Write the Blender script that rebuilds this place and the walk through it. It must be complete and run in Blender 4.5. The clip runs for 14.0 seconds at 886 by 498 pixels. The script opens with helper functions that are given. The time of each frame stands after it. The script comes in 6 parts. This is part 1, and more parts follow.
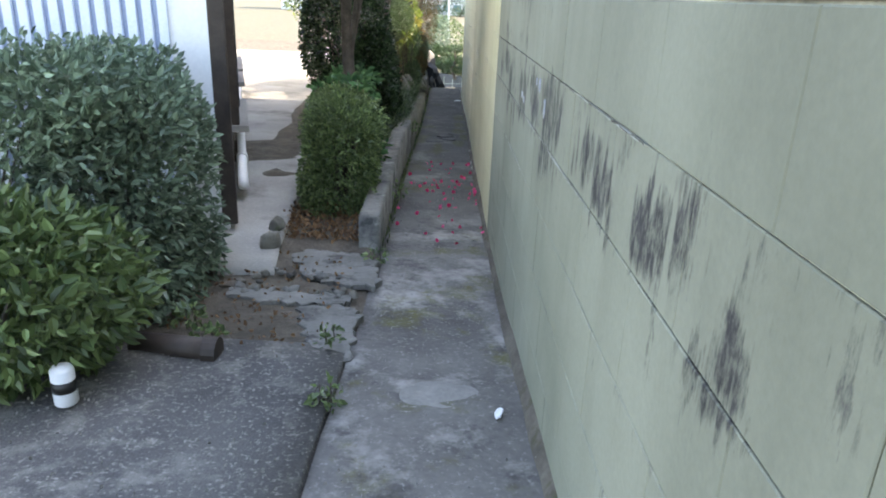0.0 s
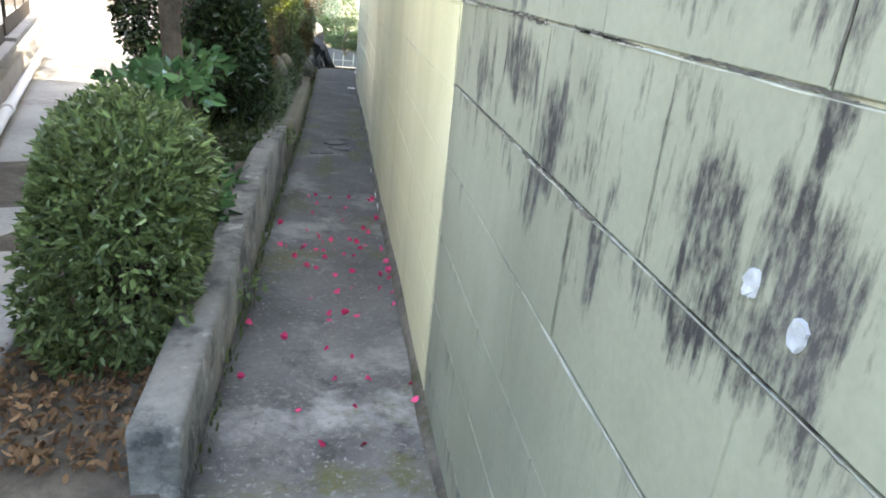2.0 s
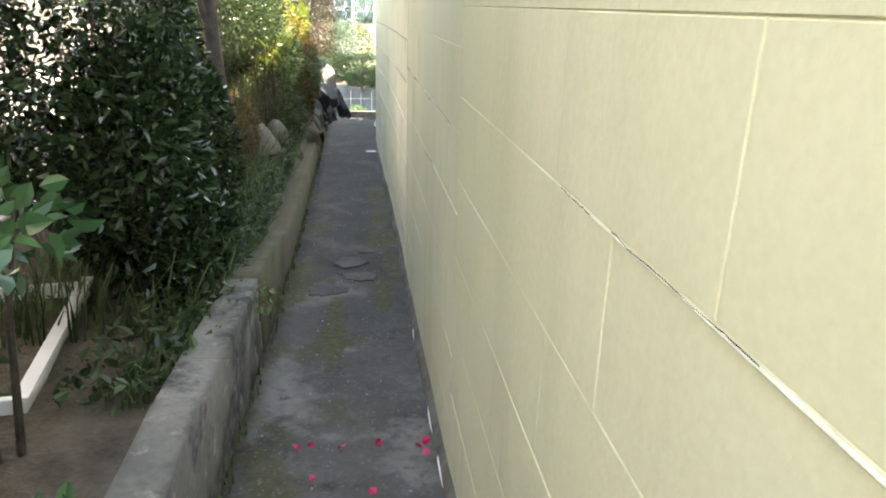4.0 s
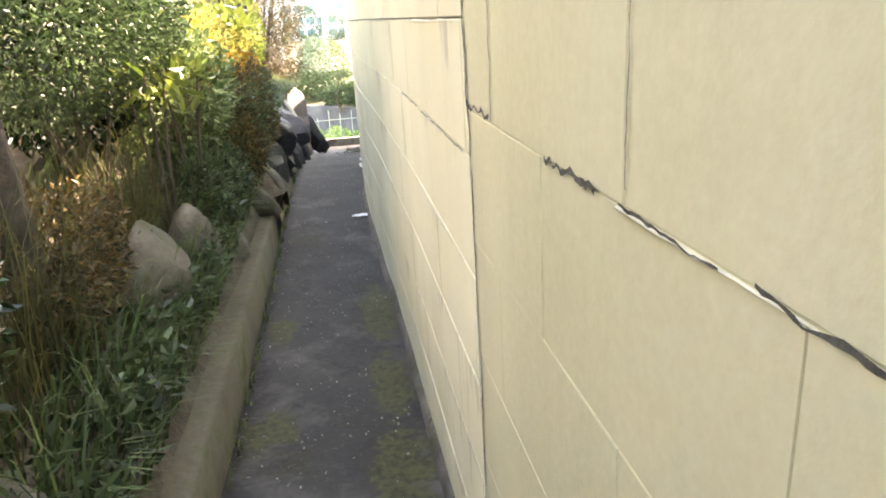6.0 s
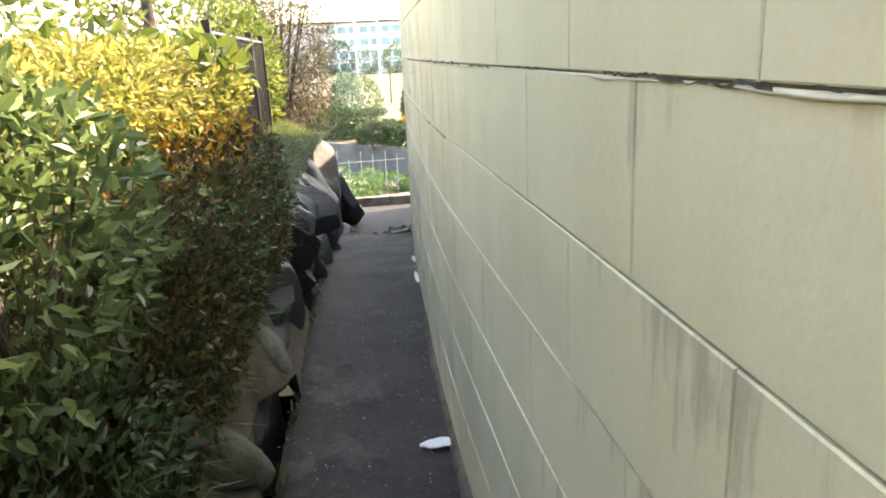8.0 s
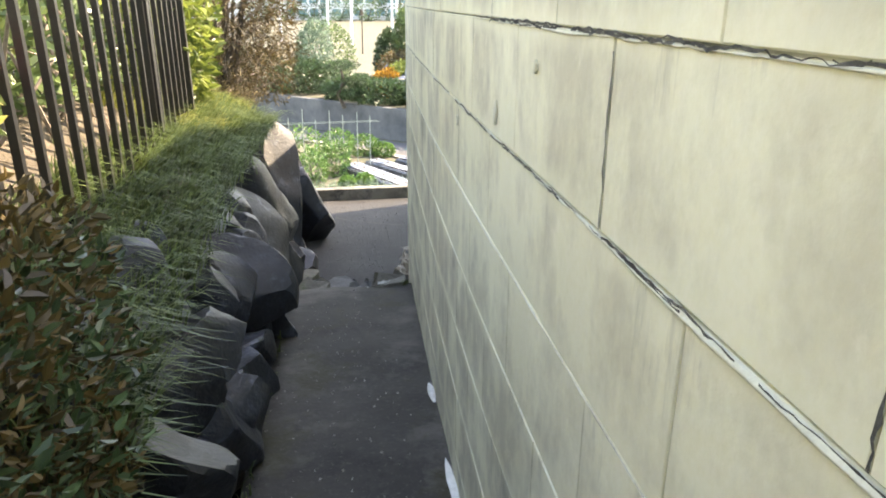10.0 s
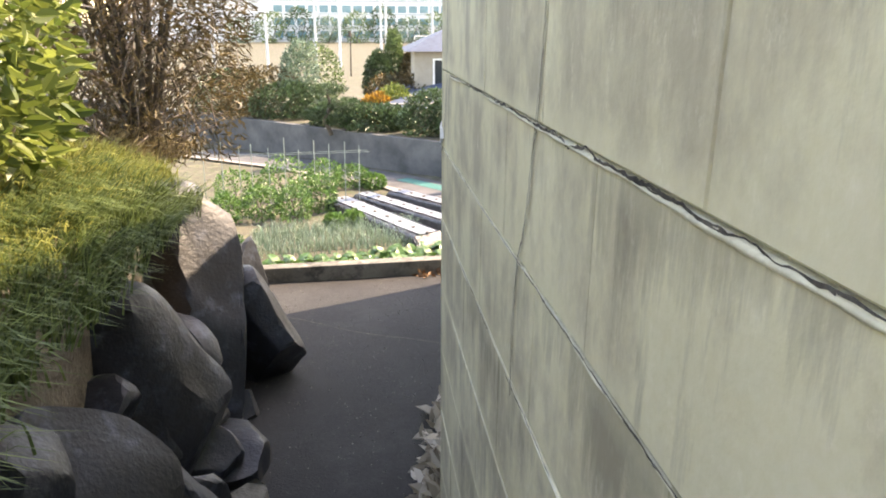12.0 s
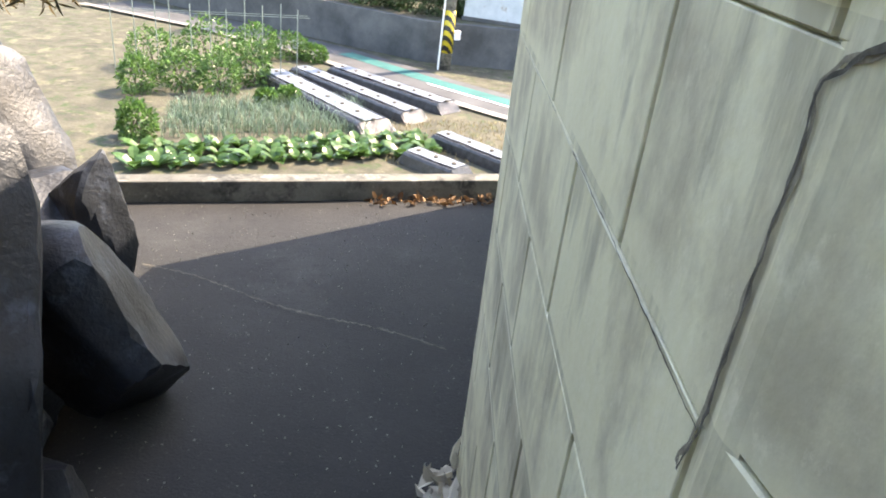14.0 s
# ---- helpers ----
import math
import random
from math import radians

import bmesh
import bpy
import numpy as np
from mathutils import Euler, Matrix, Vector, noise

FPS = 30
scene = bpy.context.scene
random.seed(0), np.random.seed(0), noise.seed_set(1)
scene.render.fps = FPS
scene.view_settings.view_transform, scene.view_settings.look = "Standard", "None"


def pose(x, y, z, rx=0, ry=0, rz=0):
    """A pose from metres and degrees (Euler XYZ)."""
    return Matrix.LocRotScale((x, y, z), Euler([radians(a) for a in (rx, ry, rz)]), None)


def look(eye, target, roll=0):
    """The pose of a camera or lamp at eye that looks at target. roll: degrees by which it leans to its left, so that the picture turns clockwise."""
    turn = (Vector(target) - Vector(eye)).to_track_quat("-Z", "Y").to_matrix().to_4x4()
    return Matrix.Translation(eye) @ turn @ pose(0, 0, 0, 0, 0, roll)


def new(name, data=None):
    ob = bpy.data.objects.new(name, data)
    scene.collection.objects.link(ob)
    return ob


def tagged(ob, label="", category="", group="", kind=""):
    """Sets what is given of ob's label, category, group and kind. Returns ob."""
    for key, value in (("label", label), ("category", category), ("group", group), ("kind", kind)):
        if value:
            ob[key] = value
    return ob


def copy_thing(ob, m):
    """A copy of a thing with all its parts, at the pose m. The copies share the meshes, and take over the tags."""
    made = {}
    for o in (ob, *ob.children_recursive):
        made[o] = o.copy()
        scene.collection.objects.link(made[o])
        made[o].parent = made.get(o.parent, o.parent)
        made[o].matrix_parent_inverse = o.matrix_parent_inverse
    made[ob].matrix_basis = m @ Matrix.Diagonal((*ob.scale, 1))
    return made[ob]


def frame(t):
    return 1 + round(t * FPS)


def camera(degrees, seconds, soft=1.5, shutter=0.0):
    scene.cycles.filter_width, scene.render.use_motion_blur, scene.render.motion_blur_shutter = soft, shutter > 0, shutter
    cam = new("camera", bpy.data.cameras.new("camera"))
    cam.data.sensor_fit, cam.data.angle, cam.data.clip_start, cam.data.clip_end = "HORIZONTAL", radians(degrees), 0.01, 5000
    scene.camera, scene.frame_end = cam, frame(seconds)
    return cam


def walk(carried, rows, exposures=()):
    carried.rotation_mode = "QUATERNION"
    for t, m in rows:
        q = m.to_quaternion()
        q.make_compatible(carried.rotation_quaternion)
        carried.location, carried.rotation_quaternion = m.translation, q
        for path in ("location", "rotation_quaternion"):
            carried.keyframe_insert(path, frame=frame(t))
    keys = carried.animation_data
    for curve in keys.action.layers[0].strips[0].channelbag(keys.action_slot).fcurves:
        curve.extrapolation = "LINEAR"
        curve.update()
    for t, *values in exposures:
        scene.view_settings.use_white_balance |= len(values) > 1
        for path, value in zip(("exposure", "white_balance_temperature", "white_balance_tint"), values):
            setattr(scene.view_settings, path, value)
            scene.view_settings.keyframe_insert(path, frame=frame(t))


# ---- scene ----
cam = camera(65.3, 14.0, 1.9)

PATH = [
    (0, (-0.044, -0.012, 1.194), (-0.023, 1.865, 0.506), 2.2),
    (0.5, (-0.021, 0.589, 1.157), (0.056, 2.422, 0.361), 1.1),
    (1, (-0.028, 1.105, 1.107), (0.218, 2.947, 0.370), 2.5),
    (1.5, (-0.022, 1.722, 1.051), (0.267, 3.559, 0.316), 3.3),
    (2, (-0.049, 2.181, 1.045), (0.289, 4.012, 0.317), 5.8),
    (2.5, (0.020, 2.748, 1.034), (0.289, 4.588, 0.299), 3.8),
    (3, (-0.001, 3.327, 1.040), (0.319, 5.174, 0.342), 4.5),
    (5.5, (0.089, 6.309, 0.848), (0.258, 8.189, 0.186), -4.2),
    (6, (0.098, 6.886, 0.833), (0.378, 8.758, 0.188), -3.7),
    (6.5, (0.064, 7.494, 0.862), (0.250, 9.412, 0.326), -5.2),
    (7, (0.086, 8.096, 0.851), (0.259, 10.022, 0.341), -5.5),
    (9.5, (-0.012, 11.100, 0.864), (0.292, 12.965, 0.208), 2.1),
    (10, (0.036, 11.675, 0.854), (0.344, 13.532, 0.178), 0.2),
    (10.5, (0.030, 12.193, 0.853), (0.386, 14.046, 0.191), 0.5),
    (11, (0.073, 12.716, 0.835), (0.297, 14.612, 0.239), 0.1),
    (11.5, (0.094, 13.232, 0.780), (0.443, 15.109, 0.186), 1.6),
    (12, (0.164, 13.946, 0.739), (0.507, 15.816, 0.119), 0.3),
    (12.5, (0.153, 14.431, 0.694), (0.647, 16.246, 0.017), 4.5),
    (13, (0.183, 14.847, 0.653), (0.599, 16.643, -0.122), 4.1),
    (13.5, (0.192, 15.210, 0.582), (0.738, 16.939, -0.263), 6.8),
    (14, (0.277, 15.556, 0.452), (0.787, 17.255, -0.472), 6.2),
]
walk(cam, [(t, look(eye, target, roll)) for t, eye, target, roll in PATH], [(0, 3.05, 8000, 14), (1, 3.5, 7900, 15), (2, 3.70, 8400, 13), (3, 3.66, 8700, 12), (6, 4.14, 10200, 20), (7, 3.65, 10000, 19), (9.5, 3.32, 9000, 15), (11, 3.02, 9200, 18), (12, 2.82, 9300, 20), (14, 2.78, 8100, 15)])


# ---- light ----
SUN_AZ, SUN_EL = -25.5, 48.0     # degrees: azimuth of the sun from +x towards -y, elevation
sun_dir = Vector((math.cos(radians(SUN_EL)) * math.cos(radians(-SUN_AZ)), math.cos(radians(SUN_EL)) * math.sin(radians(-SUN_AZ)), math.sin(radians(SUN_EL))))
world = bpy.data.worlds.new("sky")
scene.world = world
world.use_nodes = True
wn = world.node_tree.nodes
sky = wn.new("ShaderNodeTexSky")
sky.sky_type = 'NISHITA'
sky.sun_disc = False
sky.sun_elevation = radians(SUN_EL)
sky.sun_rotation = math.atan2(sun_dir.x, sun_dir.y)
wn["Background"].inputs["Strength"].default_value = 0.15
world.node_tree.links.new(sky.outputs[0], wn["Background"].inputs["Color"])
sun = new("sun", bpy.data.lights.new("sun", 'SUN'))
sun.data.energy, sun.data.angle, sun.data.color = 2.5, radians(0.5), (1.0, 0.94, 0.84)
sun.matrix_world = look(sun_dir * 60, (0, 0, 0))


# ---- materials ----
def nodes_of(name):
    m = bpy.data.materials.new(name)
    m.use_nodes = True
    nt = m.node_tree
    return m, nt.nodes, nt.links, nt.nodes["Principled BSDF"]


def noise_node(n, l, vec, scale, detail=4.0, rough=0.6, stretch=(1, 1, 1)):
    mp = n.new("ShaderNodeMapping")
    mp.inputs["Scale"].default_value = stretch
    l.new(vec, mp.inputs["Vector"])
    t = n.new("ShaderNodeTexNoise")
    t.inputs["Scale"].default_value, t.inputs["Detail"].default_value, t.inputs["Roughness"].default_value = scale, detail, rough
    l.new(mp.outputs[0], t.inputs["Vector"])
    return t.outputs["Fac"]


def ramp(n, l, fac, stops):
    r = n.new("ShaderNodeValToRGB")
    e = r.color_ramp.elements
    while len(e) < len(stops):
        e.new(0.5)
    for i, (p, c) in enumerate(stops):
        e[i].position = p
        e[i].color = (*c, 1) if len(c) == 3 else c
    l.new(fac, r.inputs[0])
    return r.outputs[0]


def mix(n, l, fac, a, b, blend='MIX'):
    x = n.new("ShaderNodeMix")
    x.data_type, x.blend_type = 'RGBA', blend
    for sock, v in ((x.inputs[0], fac), (x.inputs[6], a), (x.inputs[7], b)):
        if hasattr(v, "is_linked"):
            l.new(v, sock)
        elif isinstance(v, tuple):
            sock.default_value = (*v, 1)
        else:
            sock.default_value = v
    return x.outputs[2]


def maths(n, l, op, a, b=0.0, clamp=False):
    x = n.new("ShaderNodeMath")
    x.operation, x.use_clamp = op, clamp
    for sock, v in zip(x.inputs, (a, b)):
        if hasattr(v, "is_linked"):
            l.new(v, sock)
        else:
            sock.default_value = v
    return x.outputs[0]


def bump(n, l, b, height, strength=0.3, distance=0.01):
    x = n.new("ShaderNodeBump")
    x.inputs["Strength"].default_value, x.inputs["Distance"].default_value = strength, distance
    l.new(height, x.inputs["Height"])
    l.new(x.outputs[0], b.inputs["Normal"])


def place_of(n):
    return n.new("ShaderNodeNewGeometry").outputs["Position"]


def spot_mask(n, l, v, spots, u=1, w=2):
    """Soft round spots (centre and radii along two of the axes), the largest of all."""
    sep = n.new("ShaderNodeSeparateXYZ")
    l.new(v, sep.inputs[0])
    total = None
    for a, b, ra, rb in spots:
        p = maths(n, l, 'DIVIDE', maths(n, l, 'SUBTRACT', sep.outputs[u], a), ra)
        q = maths(n, l, 'DIVIDE', maths(n, l, 'SUBTRACT', sep.outputs[w], b), rb)
        d = maths(n, l, 'SUBTRACT', 1.0, maths(n, l, 'ADD', maths(n, l, 'MULTIPLY', p, p), maths(n, l, 'MULTIPLY', q, q)), True)
        total = d if total is None else maths(n, l, 'MAXIMUM', total, d)
    return total


def surface(name, a, b, scale=8.0, fine=60.0, rough=0.85, relief=0.35, spots=None, depth=0.006, y_tint=None, moss=None):
    """Two tones mixed at a coarse scale, a fine grain over them, and optional stains (colour, amount, scale)."""
    m, n, l, p = nodes_of(name)
    v = place_of(n)
    c = noise_node(n, l, v, scale, 5.0, 0.62)
    g = noise_node(n, l, v, fine, 3.0, 0.6)
    col = mix(n, l, ramp(n, l, c, [(0.32, (0, 0, 0)), (0.68, (1, 1, 1))]), a, b)
    col = mix(n, l, 0.5, col, ramp(n, l, g, [(0.25, (0.35, 0.35, 0.35)), (0.75, (0.65, 0.65, 0.65))]), 'OVERLAY')
    if spots:
        for colour, amount, size in spots:
            s = noise_node(n, l, v, size, 6.0, 0.7)
            col = mix(n, l, ramp(n, l, s, [(1 - amount - 0.06, (0, 0, 0)), (1 - amount + 0.06, (1, 1, 1))]), col, colour)
    # multiply the colour by a factor that grows along y, with a noisy edge
    if y_tint:
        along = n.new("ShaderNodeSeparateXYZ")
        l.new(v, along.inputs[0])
        tint_fac = maths(n, l, 'ADD', along.outputs[1], maths(n, l, 'MULTIPLY', noise_node(n, l, v, 1.5), 3.0))
        tint_fac = maths(n, l, 'DIVIDE', maths(n, l, 'SUBTRACT', tint_fac, y_tint[0] + 1.5), y_tint[1] - y_tint[0], True)
        col = mix(n, l, tint_fac, col, mix(n, l, 1.0, col, y_tint[2], 'MULTIPLY'))
    if moss:
        ragged = maths(n, l, 'ADD', maths(n, l, 'MULTIPLY', noise_node(n, l, v, 16.0, 8.0, 0.72), 0.75), maths(n, l, 'MULTIPLY', spot_mask(n, l, v, moss, 0, 1), 0.32))
        green = ramp(n, l, g, [(0.3, (0.020, 0.021, 0.007)), (0.7, (0.07, 0.068, 0.02))])
        col = mix(n, l, ramp(n, l, ragged, [(0.51, (0, 0, 0)), (0.60, (0.92, 0.92, 0.92))]), col, green)
    l.new(col, p.inputs["Base Color"])
    p.inputs["Roughness"].default_value = rough
    bump(n, l, p, maths(n, l, 'ADD', c, maths(n, l, 'MULTIPLY', g, 0.6)), relief, depth)
    return m


def leafy(name, a, b, gloss=0.45, back=0.35):
    """Leaves: a tone for each leaf, some light passing through."""
    m, n, l, p = nodes_of(name)
    g = n.new("ShaderNodeNewGeometry")
    col = ramp(n, l, g.outputs["Random Per Island"], [(0.0, a), (0.75, b), (1.0, tuple(min(1, 1.5 * v + 0.01) for v in b))])
    v = noise_node(n, l, g.outputs["Position"], 3.0)
    col = mix(n, l, 0.6, col, ramp(n, l, v, [(0.3, (0.3, 0.3, 0.3)), (0.7, (0.68, 0.68, 0.68))]), 'OVERLAY')
    l.new(col, p.inputs["Base Color"])
    p.inputs["Roughness"].default_value = gloss
    t = n.new("ShaderNodeBsdfTranslucent")
    l.new(mix(n, l, 0.5, col, (0.35, 0.45, 0.05), 'MULTIPLY'), t.inputs["Color"])
    l.new(col, t.inputs["Color"])
    s = n.new("ShaderNodeMixShader")
    s.inputs[0].default_value = back
    l.new(p.outputs[0], s.inputs[1])
    l.new(t.outputs[0], s.inputs[2])
    l.new(s.outputs[0], n["Material Output"].inputs["Surface"])
    return m


def wall_paint(name, base, light, mould, streaks=0.5, band=None, wear=None, drips=None):
    """Old masonry paint: mottled, with vertical wash marks and black mould."""
    m, n, l, p = nodes_of(name)
    v = place_of(n)
    c = noise_node(n, l, v, 1.3, 4.0, 0.55)
    g = noise_node(n, l, v, 90.0, 3.0, 0.6)
    wash = noise_node(n, l, v, 6.0, 4.0, 0.6, (1, 1, 0.12))
    col = mix(n, l, ramp(n, l, c, [(0.35, (0, 0, 0)), (0.65, (1, 1, 1))]), base, light)
    col = mix(n, l, maths(n, l, 'MULTIPLY', ramp(n, l, wash, [(0.45, (0, 0, 0)), (0.72, (1, 1, 1))]), streaks), col, tuple(0.62 * x for x in base))
    col = mix(n, l, 0.35, col, ramp(n, l, g, [(0.25, (0.4, 0.4, 0.4)), (0.75, (0.6, 0.6, 0.6))]), 'OVERLAY')
    if wear:
        sy = n.new("ShaderNodeSeparateXYZ")
        l.new(v, sy.inputs[0])
        far = maths(n, l, 'DIVIDE', maths(n, l, 'SUBTRACT', sy.outputs[1], wear[0] - wear[1]), 2 * wear[1], True)
        blot = noise_node(n, l, v, 4.6, 10.0, 0.68, (1, 1, 0.70))
        runs = noise_node(n, l, v, 14.0, 4.0, 0.6, (1, 1, 0.07))
        w = maths(n, l, 'ADD', maths(n, l, 'MULTIPLY', blot, 0.8), maths(n, l, 'MULTIPLY', runs, 0.2))
        w = maths(n, l, 'MULTIPLY', ramp(n, l, w, [(0.44, (0, 0, 0)), (0.58, (1, 1, 1))]), maths(n, l, 'MULTIPLY', far, 0.62))
        edge = maths(n, l, 'ABSOLUTE', maths(n, l, 'SUBTRACT', maths(n, l, 'FRACT', maths(n, l, 'DIVIDE', maths(n, l, 'SUBTRACT', sy.outputs[2], 0.025), 0.2), 0.0), 0.5))
        edge = maths(n, l, 'ADD', edge, maths(n, l, 'MULTIPLY', maths(n, l, 'SUBTRACT', runs, 0.5), 0.3))
        w = maths(n, l, 'MULTIPLY', w, ramp(n, l, edge, [(0.34, (1, 1, 1)), (0.48, (0.25, 0.25, 0.25))]))
        col = mix(n, l, w, col, (0.31, 0.27, 0.205))
        chalk = noise_node(n, l, v, 30.0, 8.0, 0.78, (1, 1, 0.6))
        col = mix(n, l, maths(n, l, 'MULTIPLY', ramp(n, l, chalk, [(0.56, (0, 0, 0)), (0.66, (1, 1, 1))]), maths(n, l, 'MULTIPLY', far, 0.5)), col, (0.80, 0.76, 0.60))
        pale = noise_node(n, l, v, 9.0, 4.0, 0.6, (1, 1, 0.06))
        col = mix(n, l, maths(n, l, 'MULTIPLY', ramp(n, l, pale, [(0.58, (0, 0, 0)), (0.70, (1, 1, 1))]), maths(n, l, 'MULTIPLY', far, 0.35)), col, (0.74, 0.70, 0.52))
    if mould:
        # black mould: ragged streaks hanging in a band of height band[0], thickest about y = band[2]
        sx = n.new("ShaderNodeSeparateXYZ")
        l.new(v, sx.inputs[0])
        high = maths(n, l, 'ABSOLUTE', maths(n, l, 'SUBTRACT', sx.outputs[2], band[0]))
        high = ramp(n, l, high, [(0.06, (1, 1, 1)), (band[1], (0, 0, 0))])
        along = maths(n, l, 'DIVIDE', maths(n, l, 'ABSOLUTE', maths(n, l, 'SUBTRACT', sx.outputs[1], band[2])), 4.0)
        along = ramp(n, l, along, [(band[3], (1, 1, 1)), (band[3] + 0.35, (0.35, 0.35, 0.35))])
        hang = maths(n, l, 'FRACT', maths(n, l, 'DIVIDE', sx.outputs[2], 0.2), 0.0)
        streak = noise_node(n, l, v, 44.0, 6.0, 0.70, (1, 1, 0.14))
        patch = noise_node(n, l, v, 11.0, 8.0, 0.66, (1, 1, 0.50))
        f = maths(n, l, 'ADD', streak, maths(n, l, 'MULTIPLY', patch, 1.3))
        f = maths(n, l, 'ADD', f, maths(n, l, 'MULTIPLY', hang, 0.10))
        f = maths(n, l, 'ADD', f, maths(n, l, 'MULTIPLY', maths(n, l, 'MULTIPLY', high, along), 0.22))
        f = maths(n, l, 'ADD', f, maths(n, l, 'MULTIPLY', spot_mask(n, l, v, MOULD_SPOTS), 0.27))
        f = maths(n, l, 'MULTIPLY', f, 0.5)
        edge = ramp(n, l, f, [(0.795 - mould, (0, 0, 0)), (0.885 - mould, (1, 1, 1))])
        grain = ramp(n, l, noise_node(n, l, v, 60.0, 5.0, 0.75, (1, 1, 0.4)), [(0.34, (0.25, 0.25, 0.25)), (0.54, (1, 1, 1))])
        stain = ramp(n, l, noise_node(n, l, v, 7.0, 5.0, 0.65), [(0.35, (0.014, 0.013, 0.014)), (0.68, (0.05, 0.046, 0.046))])
        col = mix(n, l, maths(n, l, 'MULTIPLY', edge, grain), col, stain)
    if drips:
        # grime running down from the joints: joint height, threshold, strength, y from which it thickens
        sd = n.new("ShaderNodeSeparateXYZ")
        l.new(v, sd.inputs[0])
        fr = maths(n, l, 'FRACT', maths(n, l, 'DIVIDE', maths(n, l, 'SUBTRACT', sd.outputs[2], drips[0]), 0.2), 0.0)
        run = noise_node(n, l, v, 26.0, 6.0, 0.72, (1, 1, 0.14))
        patch = noise_node(n, l, v, 1.7, 4.0, 0.6)
        f = maths(n, l, 'ADD', maths(n, l, 'MULTIPLY', run, 0.8), maths(n, l, 'MULTIPLY', fr, 0.24))
        f = maths(n, l, 'ADD', f, maths(n, l, 'MULTIPLY', patch, 1.1))
        f = maths(n, l, 'ADD', f, maths(n, l, 'MULTIPLY', maths(n, l, 'SUBTRACT', sd.outputs[1], drips[3], True), 0.10))
        col = mix(n, l, maths(n, l, 'MULTIPLY', ramp(n, l, maths(n, l, 'MULTIPLY', f, 0.5), [(drips[1] * 0.5, (0, 0, 0)), (drips[1] * 0.5 + 0.07, (1, 1, 1))]), drips[2]), col, (0.06, 0.056, 0.05))
    l.new(col, p.inputs["Base Color"])
    p.inputs["Roughness"].default_value = 0.8
    bump(n, l, p, maths(n, l, 'ADD', c, maths(n, l, 'MULTIPLY', g, 0.25)), 0.35, 0.006)
    return m


MOULD_SPOTS = [(1.93, 0.82, 0.26, 0.22), (2.62, 0.84, 0.17, 0.12), (3.10, 0.86, 0.08, 0.10), (3.18, 0.73, 0.07, 0.09), (2.28, 0.90, 0.14, 0.16), (1.32, 0.86, 0.2, 0.10), (0.9, 0.88, 0.16, 0.10), (0.62, 0.83, 0.1, 0.09),
               (3.32, 0.92, 0.12, 0.07), (3.62, 0.87, 0.09, 0.09), (2.92, 0.70, 0.09, 0.10), (2.70, 1.06, 0.2, 0.06), (3.4, 1.05, 0.4, 0.06)]
M_WALL_1 = wall_paint("paint_grey_green", (0.175, 0.18, 0.132), (0.255, 0.26, 0.20), 0.052, streaks=0.3, band=(0.88, 0.24, 2.2, 0.32), drips=(0.0, 1.30, 0.7, 2.9))
M_WALL_2 = wall_paint("paint_cream", (0.58, 0.55, 0.35), (0.65, 0.615, 0.42), 0.0, streaks=0.25)
M_WALL_3 = wall_paint("paint_cream_worn", (0.70, 0.66, 0.46), (0.80, 0.77, 0.57), 0.0, streaks=0.15, wear=(11.8, 1.5), drips=(0.025, 1.26, 0.34, 13.4))
M_JOINT = surface("joint_mortar", (0.07, 0.065, 0.055), (0.60, 0.58, 0.46), 4.0, 80.0, 0.95)
PATH_MOSS = [(0.22, 9.75, 0.12, 0.45), (0.21, 9.05, 0.10, 0.36), (0.19, 8.55, 0.13, 0.28), (0.24, 8.1, 0.08, 0.3), (-0.20, 8.85, 0.13, 0.16), (-0.20, 9.65, 0.09, 0.2), (-0.24, 8.05, 0.11, 0.2), (-0.25, 7.75, 0.09, 0.3),
             (-0.06, 7.2, 0.07, 0.55), (0.17, 7.65, 0.09, 0.3)]
# path tone falls to about a quarter between y = 2.8 and 8.2
M_PATH = surface("path_concrete", (0.072, 0.067, 0.060), (0.175, 0.165, 0.148), 2.2, 45.0, 0.9, 0.6, [((0.31, 0.295, 0.265), 0.42, 2.4), ((0.10, 0.095, 0.03), 0.40, 2.6), ((0.05, 0.047, 0.043), 0.38, 5.0), ((0.25, 0.24, 0.22), 0.38, 55.0)], y_tint=(2.8, 8.2, (0.25, 0.24, 0.23)), moss=PATH_MOSS)
M_KERB = surface("kerb_concrete", (0.10, 0.097, 0.085), (0.20, 0.192, 0.168), 3.0, 50.0, 0.9, 0.7, [((0.045, 0.045, 0.042), 0.45, 4.0), ((0.30, 0.29, 0.26), 0.38, 9.0)])
M_PATCH = surface("patch_concrete", (0.17, 0.165, 0.15), (0.27, 0.26, 0.235), 6.0, 60.0, 0.9, 0.4)
M_PATCH_DARK = surface("dark_concrete", (0.032, 0.031, 0.03), (0.075, 0.072, 0.068), 7.0, 60.0, 0.85, 0.6, [((0.03, 0.03, 0.02), 0.42, 9.0)])
M_WALK = surface("walk_concrete", (0.25, 0.24, 0.22), (0.36, 0.345, 0.315), 1.8, 60.0, 0.9, 0.4, [((0.17, 0.162, 0.145), 0.40, 1.5)])
M_ASPHALT = surface("asphalt", (0.012, 0.012, 0.0135), (0.024, 0.0235, 0.0235), 2.0, 120.0, 0.92, 0.9, [((0.03, 0.03, 0.03), 0.40, 1.6), ((0.07, 0.07, 0.068), 0.34, 75.0)])
M_STREET = surface("street_asphalt", (0.05, 0.052, 0.055), (0.10, 0.10, 0.105), 1.0, 60.0, 0.9, 0.4)
